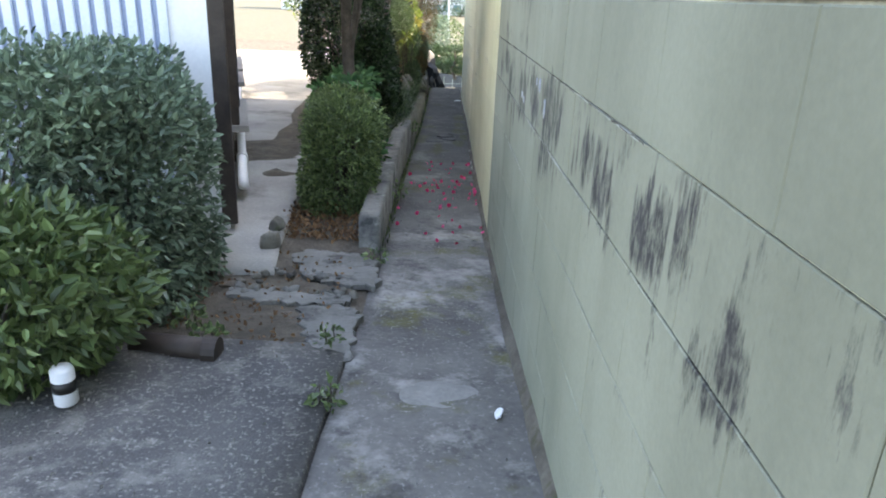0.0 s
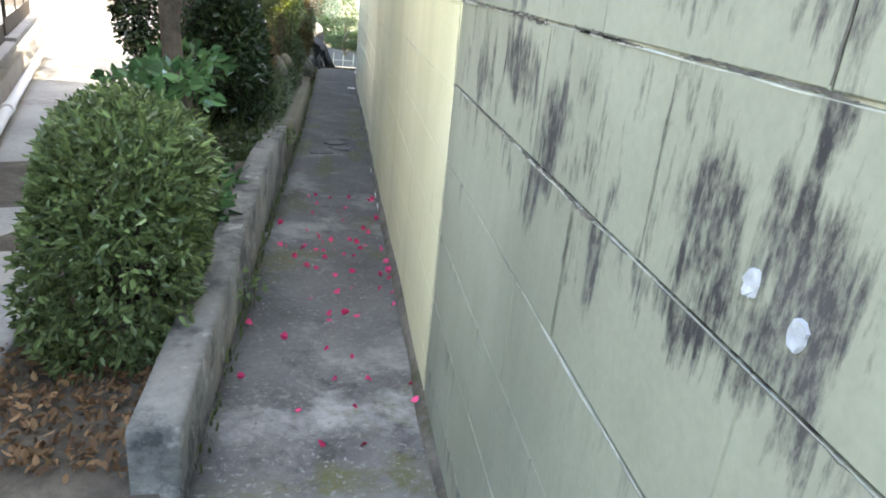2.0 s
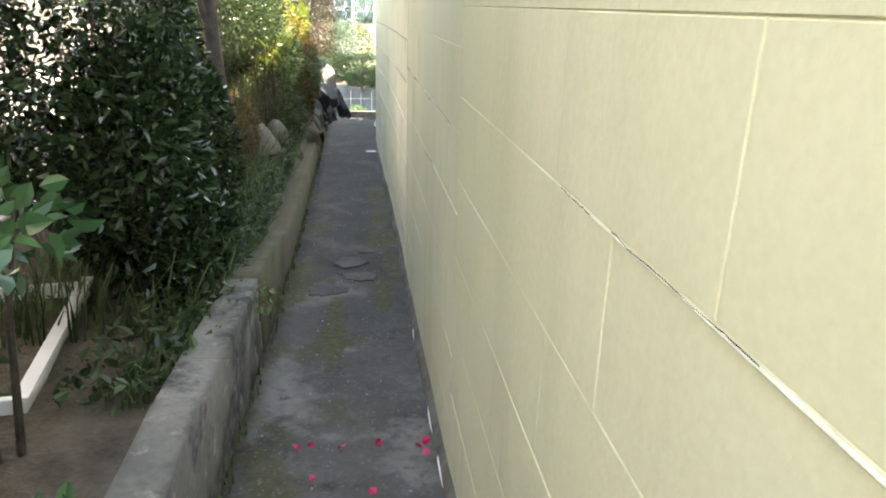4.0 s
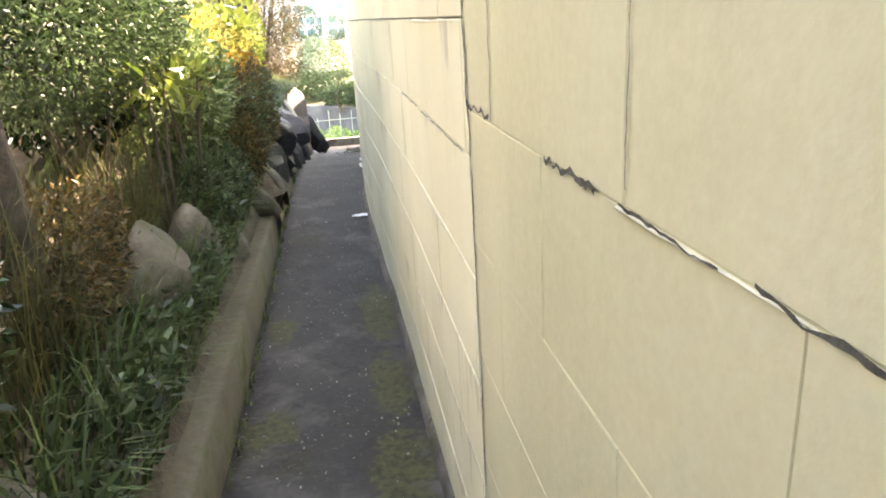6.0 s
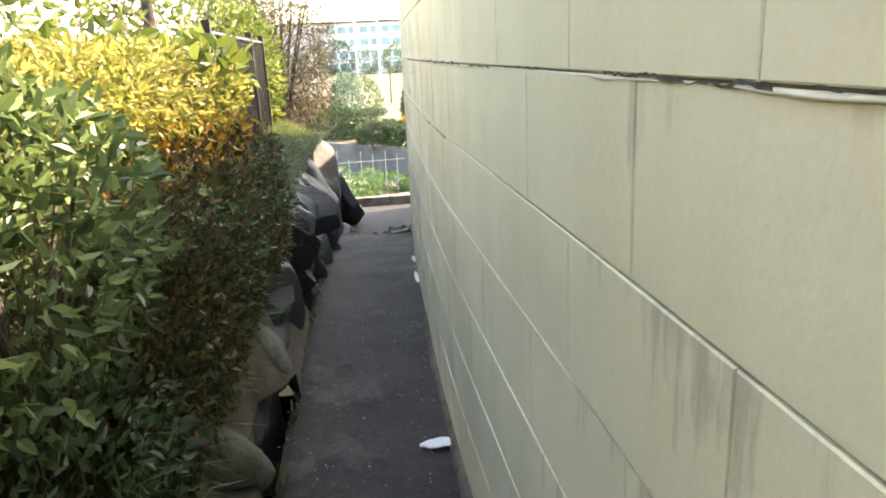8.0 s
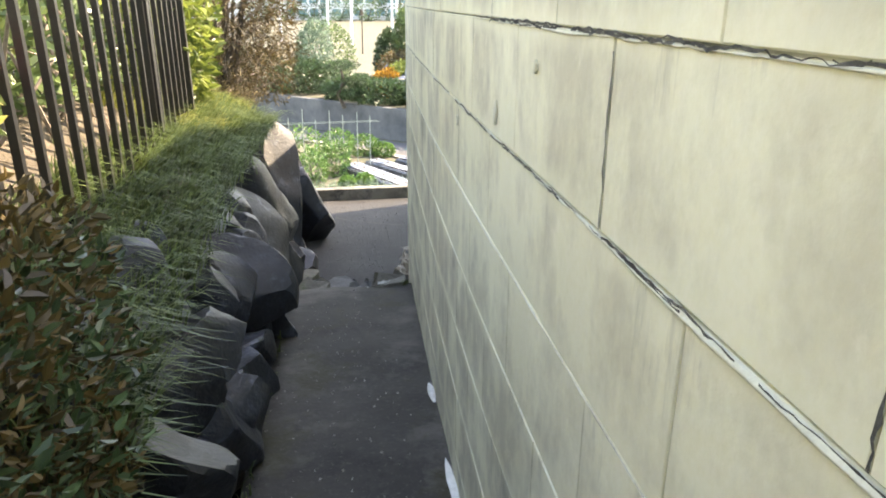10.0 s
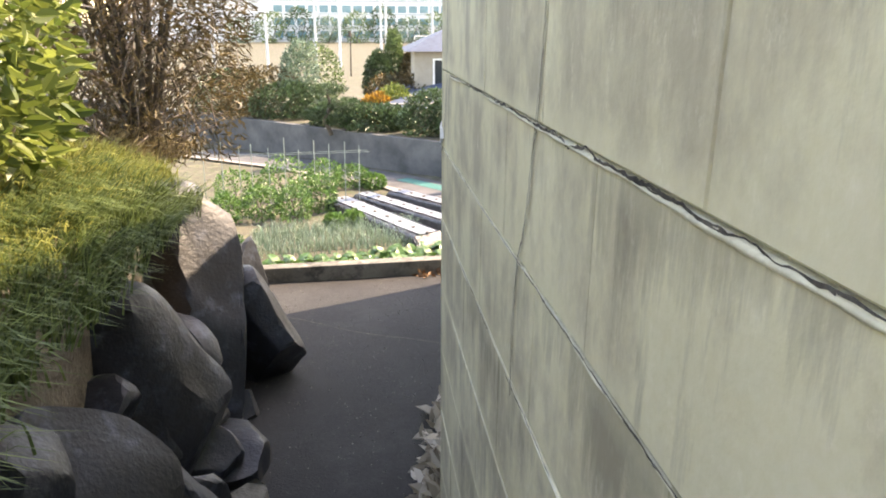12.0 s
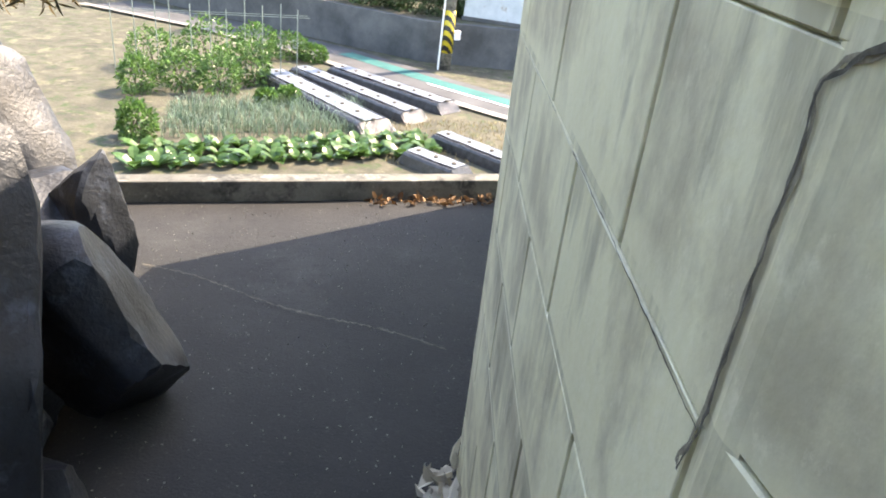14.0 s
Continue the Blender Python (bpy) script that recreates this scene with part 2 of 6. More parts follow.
M_PAD = surface("old_asphalt", (0.055, 0.055, 0.055), (0.11, 0.108, 0.10), 2.5, 110.0, 0.95, 1.0, [((0.17, 0.165, 0.15), 0.42, 6.0), ((0.26, 0.25, 0.23), 0.40, 60.0)], depth=0.01)
M_SOIL = surface("soil", (0.055, 0.046, 0.034), (0.13, 0.108, 0.08), 9.0, 60.0, 0.95, 0.9, depth=0.02)
M_GROUND = surface("garden_soil", (0.04, 0.038, 0.026), (0.105, 0.095, 0.064), 1.6, 14.0, 0.95, 0.8, [((0.15, 0.135, 0.085), 0.40, 2.2), ((0.04, 0.06, 0.02), 0.42, 3.0)], depth=0.03)
M_ROCK = surface("rock", (0.008, 0.010, 0.014), (0.026, 0.031, 0.042), 5.0, 60.0, 0.5, 0.7, [((0.060, 0.072, 0.098), 0.40, 7.0), ((0.013, 0.013, 0.014), 0.44, 2.2)], depth=0.008)
M_STONE = surface("garden_stone", (0.075, 0.07, 0.058), (0.17, 0.16, 0.13), 4.0, 40.0, 0.9, 0.8, [((0.06, 0.08, 0.03), 0.38, 5.0)], depth=0.02)
M_BARK = surface("bark", (0.04, 0.032, 0.025), (0.105, 0.088, 0.07), 14.0, 60.0, 0.95, 0.9, depth=0.012)
M_TWIG = surface("twig", (0.16, 0.12, 0.09), (0.34, 0.28, 0.23), 12.0, 60.0, 0.9, 0.5)
M_IRON = surface("fence_iron", (0.008, 0.008, 0.008), (0.02, 0.018, 0.016), 20.0, 90.0, 0.45, 0.2)
M_WHITE = surface("white_plaster", (0.72, 0.73, 0.74), (0.82, 0.82, 0.81), 2.0, 60.0, 0.8, 0.2)
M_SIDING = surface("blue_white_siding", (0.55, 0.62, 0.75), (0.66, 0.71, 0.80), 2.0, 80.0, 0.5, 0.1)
# siding blue darkened: shade of the grooves put into the colour
M_SIDING_SHADE = surface("siding_groove_shade", (0.26, 0.33, 0.48), (0.34, 0.41, 0.55), 2.0, 80.0, 0.5, 0.1)
M_DARKWOOD = surface("dark_brown_wood", (0.025, 0.017, 0.013), (0.055, 0.04, 0.032), 9.0, 60.0, 0.6, 0.3)
M_SLATE = surface("blue_roof_tile", (0.022, 0.04, 0.075), (0.045, 0.07, 0.12), 4.0, 50.0, 0.7, 0.4)
M_SAND = surface("playground_sand", (0.55, 0.50, 0.40), (0.66, 0.61, 0.50), 0.3, 8.0, 0.95, 0.2)
M_GREY_BLOCK = surface("grey_blockwork", (0.05, 0.055, 0.06), (0.12, 0.125, 0.13), 1.0, 30.0, 0.9, 0.4)
M_LEAF_DARK = leafy("leaf_dark", (0.018, 0.038, 0.014), (0.06, 0.105, 0.042), 0.35, 0.25)
M_LEAF_MID = leafy("leaf_mid", (0.045, 0.08, 0.028), (0.15, 0.215, 0.08), 0.4, 0.3)
M_LEAF_YELLOW = leafy("leaf_yellow_green", (0.06, 0.10, 0.02), (0.18, 0.22, 0.05), 0.45, 0.4)
M_LEAF_BLUE = leafy("leaf_grey_green", (0.07, 0.115, 0.075), (0.18, 0.25, 0.17), 0.4, 0.25)
M_LEAF_RUST = leafy("leaf_rust", (0.028, 0.026, 0.010), (0.11, 0.075, 0.022), 0.5, 0.3)
M_GRASS = leafy("grass_blade", (0.025, 0.05, 0.014), (0.10, 0.14, 0.04), 0.5, 0.3)
# brighter copy of the grass blade, sunlight put into the colour
M_GRASS_SUN = leafy("grass_sunlit_tone", (0.09, 0.12, 0.025), (0.26, 0.27, 0.08), 0.5, 0.4)
M_FERN = leafy("fern", (0.02, 0.045, 0.014), (0.075, 0.12, 0.035), 0.5, 0.25)
M_DRY = leafy("dry_leaf", (0.08, 0.04, 0.02), (0.22, 0.125, 0.06), 0.8, 0.15)
M_LEAF_VEG = leafy("leaf_vegetable", (0.03, 0.085, 0.02), (0.11, 0.21, 0.05), 0.35, 0.3)
M_LEAF_GOLD = leafy("leaf_gold", (0.12, 0.13, 0.025), (0.38, 0.36, 0.10), 0.5, 0.4)
M_LEAF_ORANGE = leafy("leaf_orange", (0.16, 0.08, 0.01), (0.40, 0.22, 0.03), 0.5, 0.3)
M_LEAF_GLOSS = leafy("leaf_glossy", (0.035, 0.10, 0.04), (0.09, 0.20, 0.08), 0.2, 0.2)
M_LEAF_CAMELLIA = leafy("leaf_camellia", (0.010, 0.026, 0.010), (0.035, 0.07, 0.026), 0.18, 0.12)
M_REED = leafy("reed_stalk", (0.035, 0.05, 0.016), (0.12, 0.115, 0.045), 0.6, 0.25)
M_LEAF_PALE = leafy("leaf_variegated", (0.20, 0.28, 0.12), (0.42, 0.48, 0.28), 0.35, 0.25)
M_PALE_LEAF = leafy("pale_dead_leaf", (0.30, 0.26, 0.20), (0.55, 0.50, 0.42), 0.8, 0.15)
M_STRAW = leafy("straw", (0.15, 0.115, 0.055), (0.32, 0.26, 0.135), 0.7, 0.2)
M_LAWN = surface("dry_lawn", (0.20, 0.24, 0.07), (0.33, 0.34, 0.13), 0.5, 8.0, 0.95, 0.3)
M_FLAKE = surface("pale_flake", (0.55, 0.55, 0.52), (0.72, 0.71, 0.67), 20.0, 90.0, 0.85, 0.3)
M_PEEL = surface("peeling_paint", (0.26, 0.275, 0.30), (0.40, 0.415, 0.44), 30.0, 90.0, 0.8, 0.6)
M_STONE_DARK = surface("dark_step_stone", (0.07, 0.07, 0.07), (0.15, 0.15, 0.145), 6.0, 50.0, 0.9, 0.7)
M_CANE = surface("garden_cane", (0.16, 0.20, 0.18), (0.28, 0.31, 0.27), 10.0, 60.0, 0.7, 0.2)
M_MULCH = surface("black_plastic", (0.02, 0.02, 0.023), (0.05, 0.05, 0.055), 8.0, 40.0, 0.22, 0.8, depth=0.02)
M_TEAL = surface("green_lane_paint", (0.010, 0.09, 0.085), (0.02, 0.14, 0.13), 2.0, 60.0, 0.8, 0.2)
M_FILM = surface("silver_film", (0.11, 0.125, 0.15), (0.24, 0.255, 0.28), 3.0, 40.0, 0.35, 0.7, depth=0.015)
M_STEEL = surface("pale_steel", (0.45, 0.48, 0.50), (0.58, 0.60, 0.62), 3.0, 50.0, 0.5, 0.1)
M_CREAM = surface("cream_render", (0.30, 0.27, 0.22), (0.40, 0.36, 0.30), 1.0, 40.0, 0.9, 0.2)
M_SHED = surface("shed_metal", (0.42, 0.48, 0.53), (0.58, 0.63, 0.67), 2.0, 50.0, 0.6, 0.2, [((0.22, 0.14, 0.08), 0.33, 2.5)])
M_TEALGLASS = surface("far_window", (0.10, 0.22, 0.26), (0.18, 0.32, 0.36), 0.3, 4.0, 0.2, 0.0)
M_STRIPE, _n, _l, _p = nodes_of("hazard_stripe")
_w = _n.new("ShaderNodeTexWave")
_w.bands_direction, _w.inputs["Scale"].default_value = 'DIAGONAL', 2.2
_l.new(place_of(_n), _w.inputs["Vector"])
_l.new(ramp(_n, _l, _w.outputs["Fac"], [(0.48, (0.02, 0.02, 0.02)), (0.52, (0.55, 0.42, 0.03))]), _p.inputs["Base Color"])
M_CRACK = surface("crack_dark", (0.035, 0.032, 0.028), (0.13, 0.12, 0.10), 30.0, 120.0, 0.95, 0.3)
M_LIP = surface("mortar_lip", (0.55, 0.53, 0.40), (0.68, 0.66, 0.52), 25.0, 90.0, 0.9, 0.4)
M_LIP_GREY = surface("mortar_lip_grey", (0.27, 0.275, 0.235), (0.38, 0.385, 0.33), 25.0, 90.0, 0.9, 0.4)
M_SLAB = surface("old_slab", (0.12, 0.118, 0.105), (0.21, 0.205, 0.185), 5.0, 50.0, 0.92, 0.7, [((0.05, 0.048, 0.042), 0.42, 6.0)])
M_CRACK_2 = surface("crack_grime", (0.17, 0.15, 0.12), (0.30, 0.27, 0.21), 30.0, 120.0, 0.95, 0.3)
M_KERB_MOSS = surface("kerb_mossy", (0.055, 0.05, 0.028), (0.15, 0.13, 0.085), 3.0, 50.0, 0.92, 0.7, [((0.05, 0.06, 0.018), 0.44, 3.0)])
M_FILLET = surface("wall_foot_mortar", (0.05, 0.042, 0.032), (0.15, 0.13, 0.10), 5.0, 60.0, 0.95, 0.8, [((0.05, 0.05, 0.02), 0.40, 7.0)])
M_PETAL = leafy("pink_petal", (0.55, 0.02, 0.09), (0.75, 0.06, 0.18), 0.6, 0.3)

M_GLASS, _n, _l, _p = nodes_of("window_glass")
_p.inputs["Base Color"].default_value, _p.inputs["Roughness"].default_value, _p.inputs["Metallic"].default_value = (0.03, 0.035, 0.04, 1), 0.06, 0.0

# ---- mesh helpers ----
def link_mesh(name, bm, material, parent=None, smooth=False):
    me = bpy.data.meshes.new(name)
    bm.to_mesh(me)
    bm.free()
    for f in me.polygons:
        f.use_smooth = smooth
    ob = new(name, me)
    me.materials.append(material)
    if parent:
        ob.parent = parent
    return ob


def part(name, bm, material, parent, label="", smooth=False):
    ob = link_mesh(name, bm, material, parent, smooth)
    if label:
        ob["label"] = label
    return ob


def thing(name, label, category, group="", kind="", at=(0, 0, 0), turn=0):
    ob = new(name)
    ob.matrix_world = pose(*at, 0, 0, turn)
    return tagged(ob, label, category, group, kind)


def add_box(bm, x0, x1, y0, y1, z0, z1, bevel=0.0):
    r = bmesh.ops.create_cube(bm, size=1.0, matrix=Matrix.LocRotScale(((x0 + x1) / 2, (y0 + y1) / 2, (z0 + z1) / 2), None, (x1 - x0, y1 - y0, z1 - z0)))
    if bevel:
        es = list({e for v in r["verts"] for e in v.link_edges})
        bmesh.ops.bevel(bm, geom=es, offset=bevel, segments=2, affect='EDGES', profile=0.6)
    return bm


def box(x0, x1, y0, y1, z0, z1, bevel=0.0):
    return add_box(bmesh.new(), x0, x1, y0, y1, z0, z1, bevel)


def tube(bm, pts, radii, sides=8):
    """A tapered tube along points."""
    rings = []
    for i, p in enumerate(pts):
        p = Vector(p)
        d = (Vector(pts[min(i + 1, len(pts) - 1)]) - Vector(pts[max(i - 1, 0)])).normalized()
        a = d.orthogonal().normalized()
        b = d.cross(a)
        rings.append([bm.verts.new(p + radii[i] * (math.cos(2 * math.pi * k / sides) * a + math.sin(2 * math.pi * k / sides) * b)) for k in range(sides)])
    for r, s in zip(rings, rings[1:]):
        for k in range(sides):
            bm.faces.new((r[k], r[(k + 1) % sides], s[(k + 1) % sides], s[k]))
    bm.faces.new(list(reversed(rings[0])))
    bm.faces.new(rings[-1])
    return bm


def lerp(v, table):
    return float(np.interp(v, [a for a, _ in table], [b for _, b in table]))


def strip(name, ys, left, right, height, material, thick=0.15, rough=0.006, cols=8):
    """A ground strip along y between left(y) and right(y), with a slightly uneven top and real thickness."""
    bm = bmesh.new()
    top, low = [], []
    for y in ys:
        a, b = left(y), right(y)
        top.append([bm.verts.new((a + (b - a) * k / cols, y, height(y) + rough * noise.noise((4 * (a + (b - a) * k / cols), 4 * y, 0.3)))) for k in range(cols + 1)])
        low.append([bm.verts.new((a, y, height(y) - thick)), bm.verts.new((b, y, height(y) - thick))])
    for r, s in zip(top, top[1:]):
        for k in range(cols):
            bm.faces.new((r[k], r[k + 1], s[k + 1], s[k]))
    for i in range(len(ys) - 1):
        bm.faces.new((top[i][0], top[i + 1][0], low[i + 1][0], low[i][0]))
        bm.faces.new((top[i][-1], low[i][1], low[i + 1][1], top[i + 1][-1]))
        bm.faces.new((low[i][0], low[i + 1][0], low[i + 1][1], low[i][1]))
    bm.faces.new((top[0] + [low[0][1], low[0][0]])[::-1])
    bm.faces.new(top[-1] + [low[-1][1], low[-1][0]])
    return link_mesh(name, bm, material, None, True)


def raw_mesh(name, co, faces, material, parent=None, smooth=False):
    me = bpy.data.meshes.new(name)
    me.from_pydata(co.tolist(), [], faces.tolist())
    me.materials.append(material)
    if smooth:
        for f in me.polygons:
            f.use_smooth = True
    ob = new(name, me)
    ob.parent = parent
    return ob


def leaf_mesh(name, at, out, size, material, parent, rng, shape=0.45, droop=0.25, spread=0.8):
    """Many leaves, each a folded lozenge. at: n x 3 places, out: n x 3 ways that they point."""
    n = len(at)
    d = out + rng.normal(0, spread, (n, 3))
    d /= np.linalg.norm(d, axis=1, keepdims=True) + 1e-9
    s = np.cross(d, rng.normal(0, 1, (n, 3)))
    s /= np.linalg.norm(s, axis=1, keepdims=True) + 1e-9
    up = np.cross(s, d)
    ln = (size * rng.uniform(0.6, 1.3, n))[:, None]
    w = ln * shape * 0.5
    base, tip = at, at + d * ln - up * ln * droop
    q1, q2 = at + d * ln * 0.32, at + d * ln * 0.68 - up * ln * droop * 0.35
    co = np.stack([base, q1 + s * w + up * w * 0.35, q2 + s * w * 0.85 + up * w * 0.3, tip, q2 - s * w * 0.85 + up * w * 0.3, q1 - s * w + up * w * 0.35], 1).reshape(-1, 3)
    k = np.arange(n)[:, None] * 6
    return raw_mesh(name, co, np.concatenate([k + [0, 1, 2, 3], k + [0, 3, 4, 5]]), material, parent)


def blade_mesh(name, at, height, lean, width, material, parent, rng):
    """Grass blades: bent, tapered strips."""
    n = len(at)
    h = (height * rng.uniform(0.5, 1.25, n))[:, None]
    a = rng.uniform(0, 2 * np.pi, n)
    d = np.stack([np.cos(a), np.sin(a), 0 * a], 1) * 0.6 + np.asarray(lean)
    s = np.stack([-np.sin(a), np.cos(a), 0 * a], 1) * width
    up = np.array([0, 0, 1.0])
    m1, m2, t = at + up * h * 0.45 + d * h * 0.15, at + up * h * 0.75 + d * h * 0.45, at + up * h * 0.78 + d * h * 0.9
    co = np.stack([at - s, at + s, m1 - s * 0.8, m1 + s * 0.8, m2 - s * 0.5, m2 + s * 0.5, t], 1).reshape(-1, 3)
    k = np.arange(n)[:, None] * 7
    f = np.concatenate([k + [0, 1, 3, 2], k + [2, 3, 5, 4]])
    me = bpy.data.meshes.new(name)
    me.from_pydata(co.tolist(), [], f.tolist() + (k + [4, 5, 6]).tolist())
    me.materials.append(material)
    ob = new(name, me)
    ob.parent = parent
    return ob


def cloud(rng, n, centre, radii, shell=0.55, lumps=5, flat=0.0):
    """Places and outward ways over a lumpy crown."""
    d = rng.normal(0, 1, (n, 3))
    d /= np.linalg.norm(d, axis=1, keepdims=True)
    if flat:
        d = np.sign(d) * np.abs(d) ** (1 - flat)
        d /= np.abs(d).max(axis=1, keepdims=True) * flat + (1 - flat)
    k = rng.normal(0, 1, (lumps, 3))
    k /= np.linalg.norm(k, axis=1, keepdims=True)
    swell = 0.86 + 0.22 * np.max(np.clip(d @ k.T, 0, 1) ** 4, axis=1)
    r = (shell + (1 - shell) * rng.uniform(0, 1, n) ** 0.5) * swell
    return np.asarray(centre) + d * r[:, None] * np.asarray(radii), d


# ---- plan ----
WALL_X = [(-6, 0.26), (4, 0.26), (7.9, 0.30), (8.75, 0.31), (10, 0.31), (11.2, 0.29), (12, 0.30), (13.07, 0.336), (13.9, 0.375), (14.8, 0.43), (15.772, 0.495), (16.9, 0.79)]
FLOOR_Z = [(-6, 0.9), (0, 0.22), (1.4, 0.06), (2.5, -0.06), (3.7, -0.14), (4.7, -0.18), (6.1, -0.28), (8.4, -0.38), (10, -0.42), (11.3, -0.41), (12.6, -0.42), (13.5, -0.48), (14.5, -0.60), (15.1, -0.69), (15.5, -0.73)]
KERB_Z = [(3.5, 0.07), (6.0, 0.06), (7.3, -0.02), (8.2, -0.19), (11.5, -0.25)]
LEFT_X = [(-6, -0.33), (3.5, -0.345), (6, -0.35), (7.5, -0.32), (9.5, -0.30), (12, -0.28), (14, -0.26), (15.5, -0.25)]
WALL_TOP, END_Y = 1.45, 16.9
CRACK_1, CRACK_2 = 3.93, 7.90


def wall_x(y):
    return lerp(y, WALL_X)


def floor_z(y):
    return lerp(y, FLOOR_Z)


def left_x(y):
    return lerp(y, LEFT_X)


def drive_z(x, y):
    return -0.92 - 0.11 * (y - 15.8)


def bank_z(x, y):
    """The planted side: soil strip, then a rising bank, above the rocks at the end."""
    a = lerp(y, [(2.0, floor_z(2.0) - 0.02), (3.4, -0.10), (6, -0.06), (8, -0.10), (9, -0.12), (11.5, -0.05), (13.2, 0.05), (15, 0.08), (17.2, -0.05), (19.2, -0.3)])
    rise = lerp(y, [(3, 0.0), (7, 0.02), (9, 0.30), (13, 0.45), (16, 0.35), (19, 0.3)])
    return (a + rise * min(max((-0.45 - x) / 0.8, 0), 1.6)) if x > -1.45 or y < 6 else lerp(x, [(-1.75, -0.12), (-1.45, a + rise * 1.25)])


def rows(a, b, step):
    n = max(1, round((b - a) / step))
    return [a + (b - a) * k / n for k in range(n + 1)]


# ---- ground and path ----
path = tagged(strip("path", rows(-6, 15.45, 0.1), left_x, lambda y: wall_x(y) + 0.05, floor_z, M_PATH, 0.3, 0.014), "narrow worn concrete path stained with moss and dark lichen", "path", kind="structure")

bm = bmesh.new()
gx = [-300, -120, -60, -30, -15, -8, -4, 0, 4, 8, 15, 30, 60, 120, 300]
gy = [19.62, 22, 25, 28, 31, 34, 38, 45, 60, 90, 150, 300, 900, 3000]
grid = [[bm.verts.new((x * (1 if y < 300 else y / 200), y, -4.15 - (0.35 if y > 44 else 0.012 * (y - 19)))) for x in gx] for y in gy]
for r, q in zip(grid, grid[1:]):
    for k in range(len(gx) - 1):
        bm.faces.new((r[k], r[k + 1], q[k + 1], q[k]))
tagged(link_mesh("ground", bm, M_GROUND), "dry pale garden earth below the driveway", "ground", kind="structure")

bm = bmesh.new()
drv = [[bm.verts.new((x, y, drive_z(x, y) + 0.01 * noise.noise((x * 2, y * 2, 1)))) for x in (-0.9, -0.4, 0, 0.4, 0.8, 1.3, 2.0, 3.5, 6.0)] for y in rows(15.4, 19.55, 0.25)]
for r, q in zip(drv, drv[1:]):
    for k in range(len(r) - 1):
        bm.faces.new((r[k], r[k + 1], q[k + 1], q[k]))
tagged(link_mesh("driveway", bm, M_ASPHALT, None, True), "dark asphalt driveway with a long crack, half in shade", "driveway", kind="structure")
bm = box(-3.0, 6.5, 19.5, 19.62, -4.3, drive_z(0, 19.5) + 0.13, 0.012)
tagged(link_mesh("driveway_kerb", bm, M_KERB), "weathered concrete kerb along the driveway edge", "kerb", kind="structure")

bm = bmesh.new()
bx = [-14, -8, -5, -3, -2.2, -1.75, -1.45, -1.25, -1.05, -0.85, -0.65, -0.5, -0.44]
BANK_EDGE = [(3.3, -0.28), (3.45, -0.40), (11.5, -0.36), (11.65, -0.25), (12.7, -0.25), (13.2, -0.46), (17.0, -0.62), (17.7, -0.9), (19.5, -1.15)]


def bank_foot(y):
    if y < 3.4 or y > 11.7:
        return floor_z(min(y, 15.4)) - (0.03 if y < 15.4 else 0.5)
    return min(bank_z(-0.4, y), lerp(y, KERB_Z) - 0.02)


bank = []
for y in rows(-6, 19.5, 0.1):
    e = lerp(y, BANK_EDGE)
    xs = [min(x, e - 0.05 + 0.004 * k) for k, x in enumerate(bx)]
    bank.append([bm.verts.new((x, y, bank_z(x, y) + 0.03 * noise.noise((x * 3, y * 3, 5)))) for x in xs] + [bm.verts.new((e, y, bank_foot(y)))])
for r, q in zip(bank, bank[1:]):
    for k in range(len(r) - 1):
        bm.faces.new((r[k], r[k + 1], q[k + 1], q[k]))
tagged(link_mesh("planted_bank", bm, M_SOIL, None, True), "brown soil bank with dead leaves beside the path", "ground", kind="structure")

kerb_lower = tagged(strip("planter_kerb_lower", rows(7.0, 11.0, 0.1), lambda y: left_x(y) - 0.115, lambda y: left_x(y) - 0.002, lambda y: lerp(y, KERB_Z), M_KERB_MOSS, 0.6, 0.012, 4), "low concrete kerb covered with brown and green moss", "kerb", kind="structure")
kerb = strip("planter_kerb", rows(3.5, 7.0, 0.1), lambda y: left_x(y) - 0.115, lambda y: left_x(y) - 0.002, lambda y: lerp(y, KERB_Z), M_KERB, 0.6, 0.012, 4)
tagged(kerb, "low grey concrete planter kerb, mossy and chipped, beside the path", "kerb", kind="structure")

pad = strip("asphalt_pad", rows(-6, 2.25, 0.2), lambda y: -3.0, lambda y: left_x(y) - 0.01, lambda y: floor_z(y) + 0.015, M_PAD, 0.2, 0.02, 14)
tagged(pad, "rough dark asphalt pad with loose grit beside the path", "pavement", kind="structure")
walkway = strip("walkway", rows(3.0, 16.0, 0.2), lambda y: -1.02 - 0.27 * (y - 3.3) - 0.15 - max(0, y - 9.8) * 1.2, lambda y: lerp(y, [(3.0, -0.80), (3.4, -0.86), (5.3, -1.06), (9.0, -1.72), (12, -1.78), (16, -1.8)]), lambda y: -0.05 - 0.004 * (y - 3), M_WALK, 0.2, 0.004, 6)
tagged(walkway, "pale concrete walkway along the old house", "path", kind="structure")


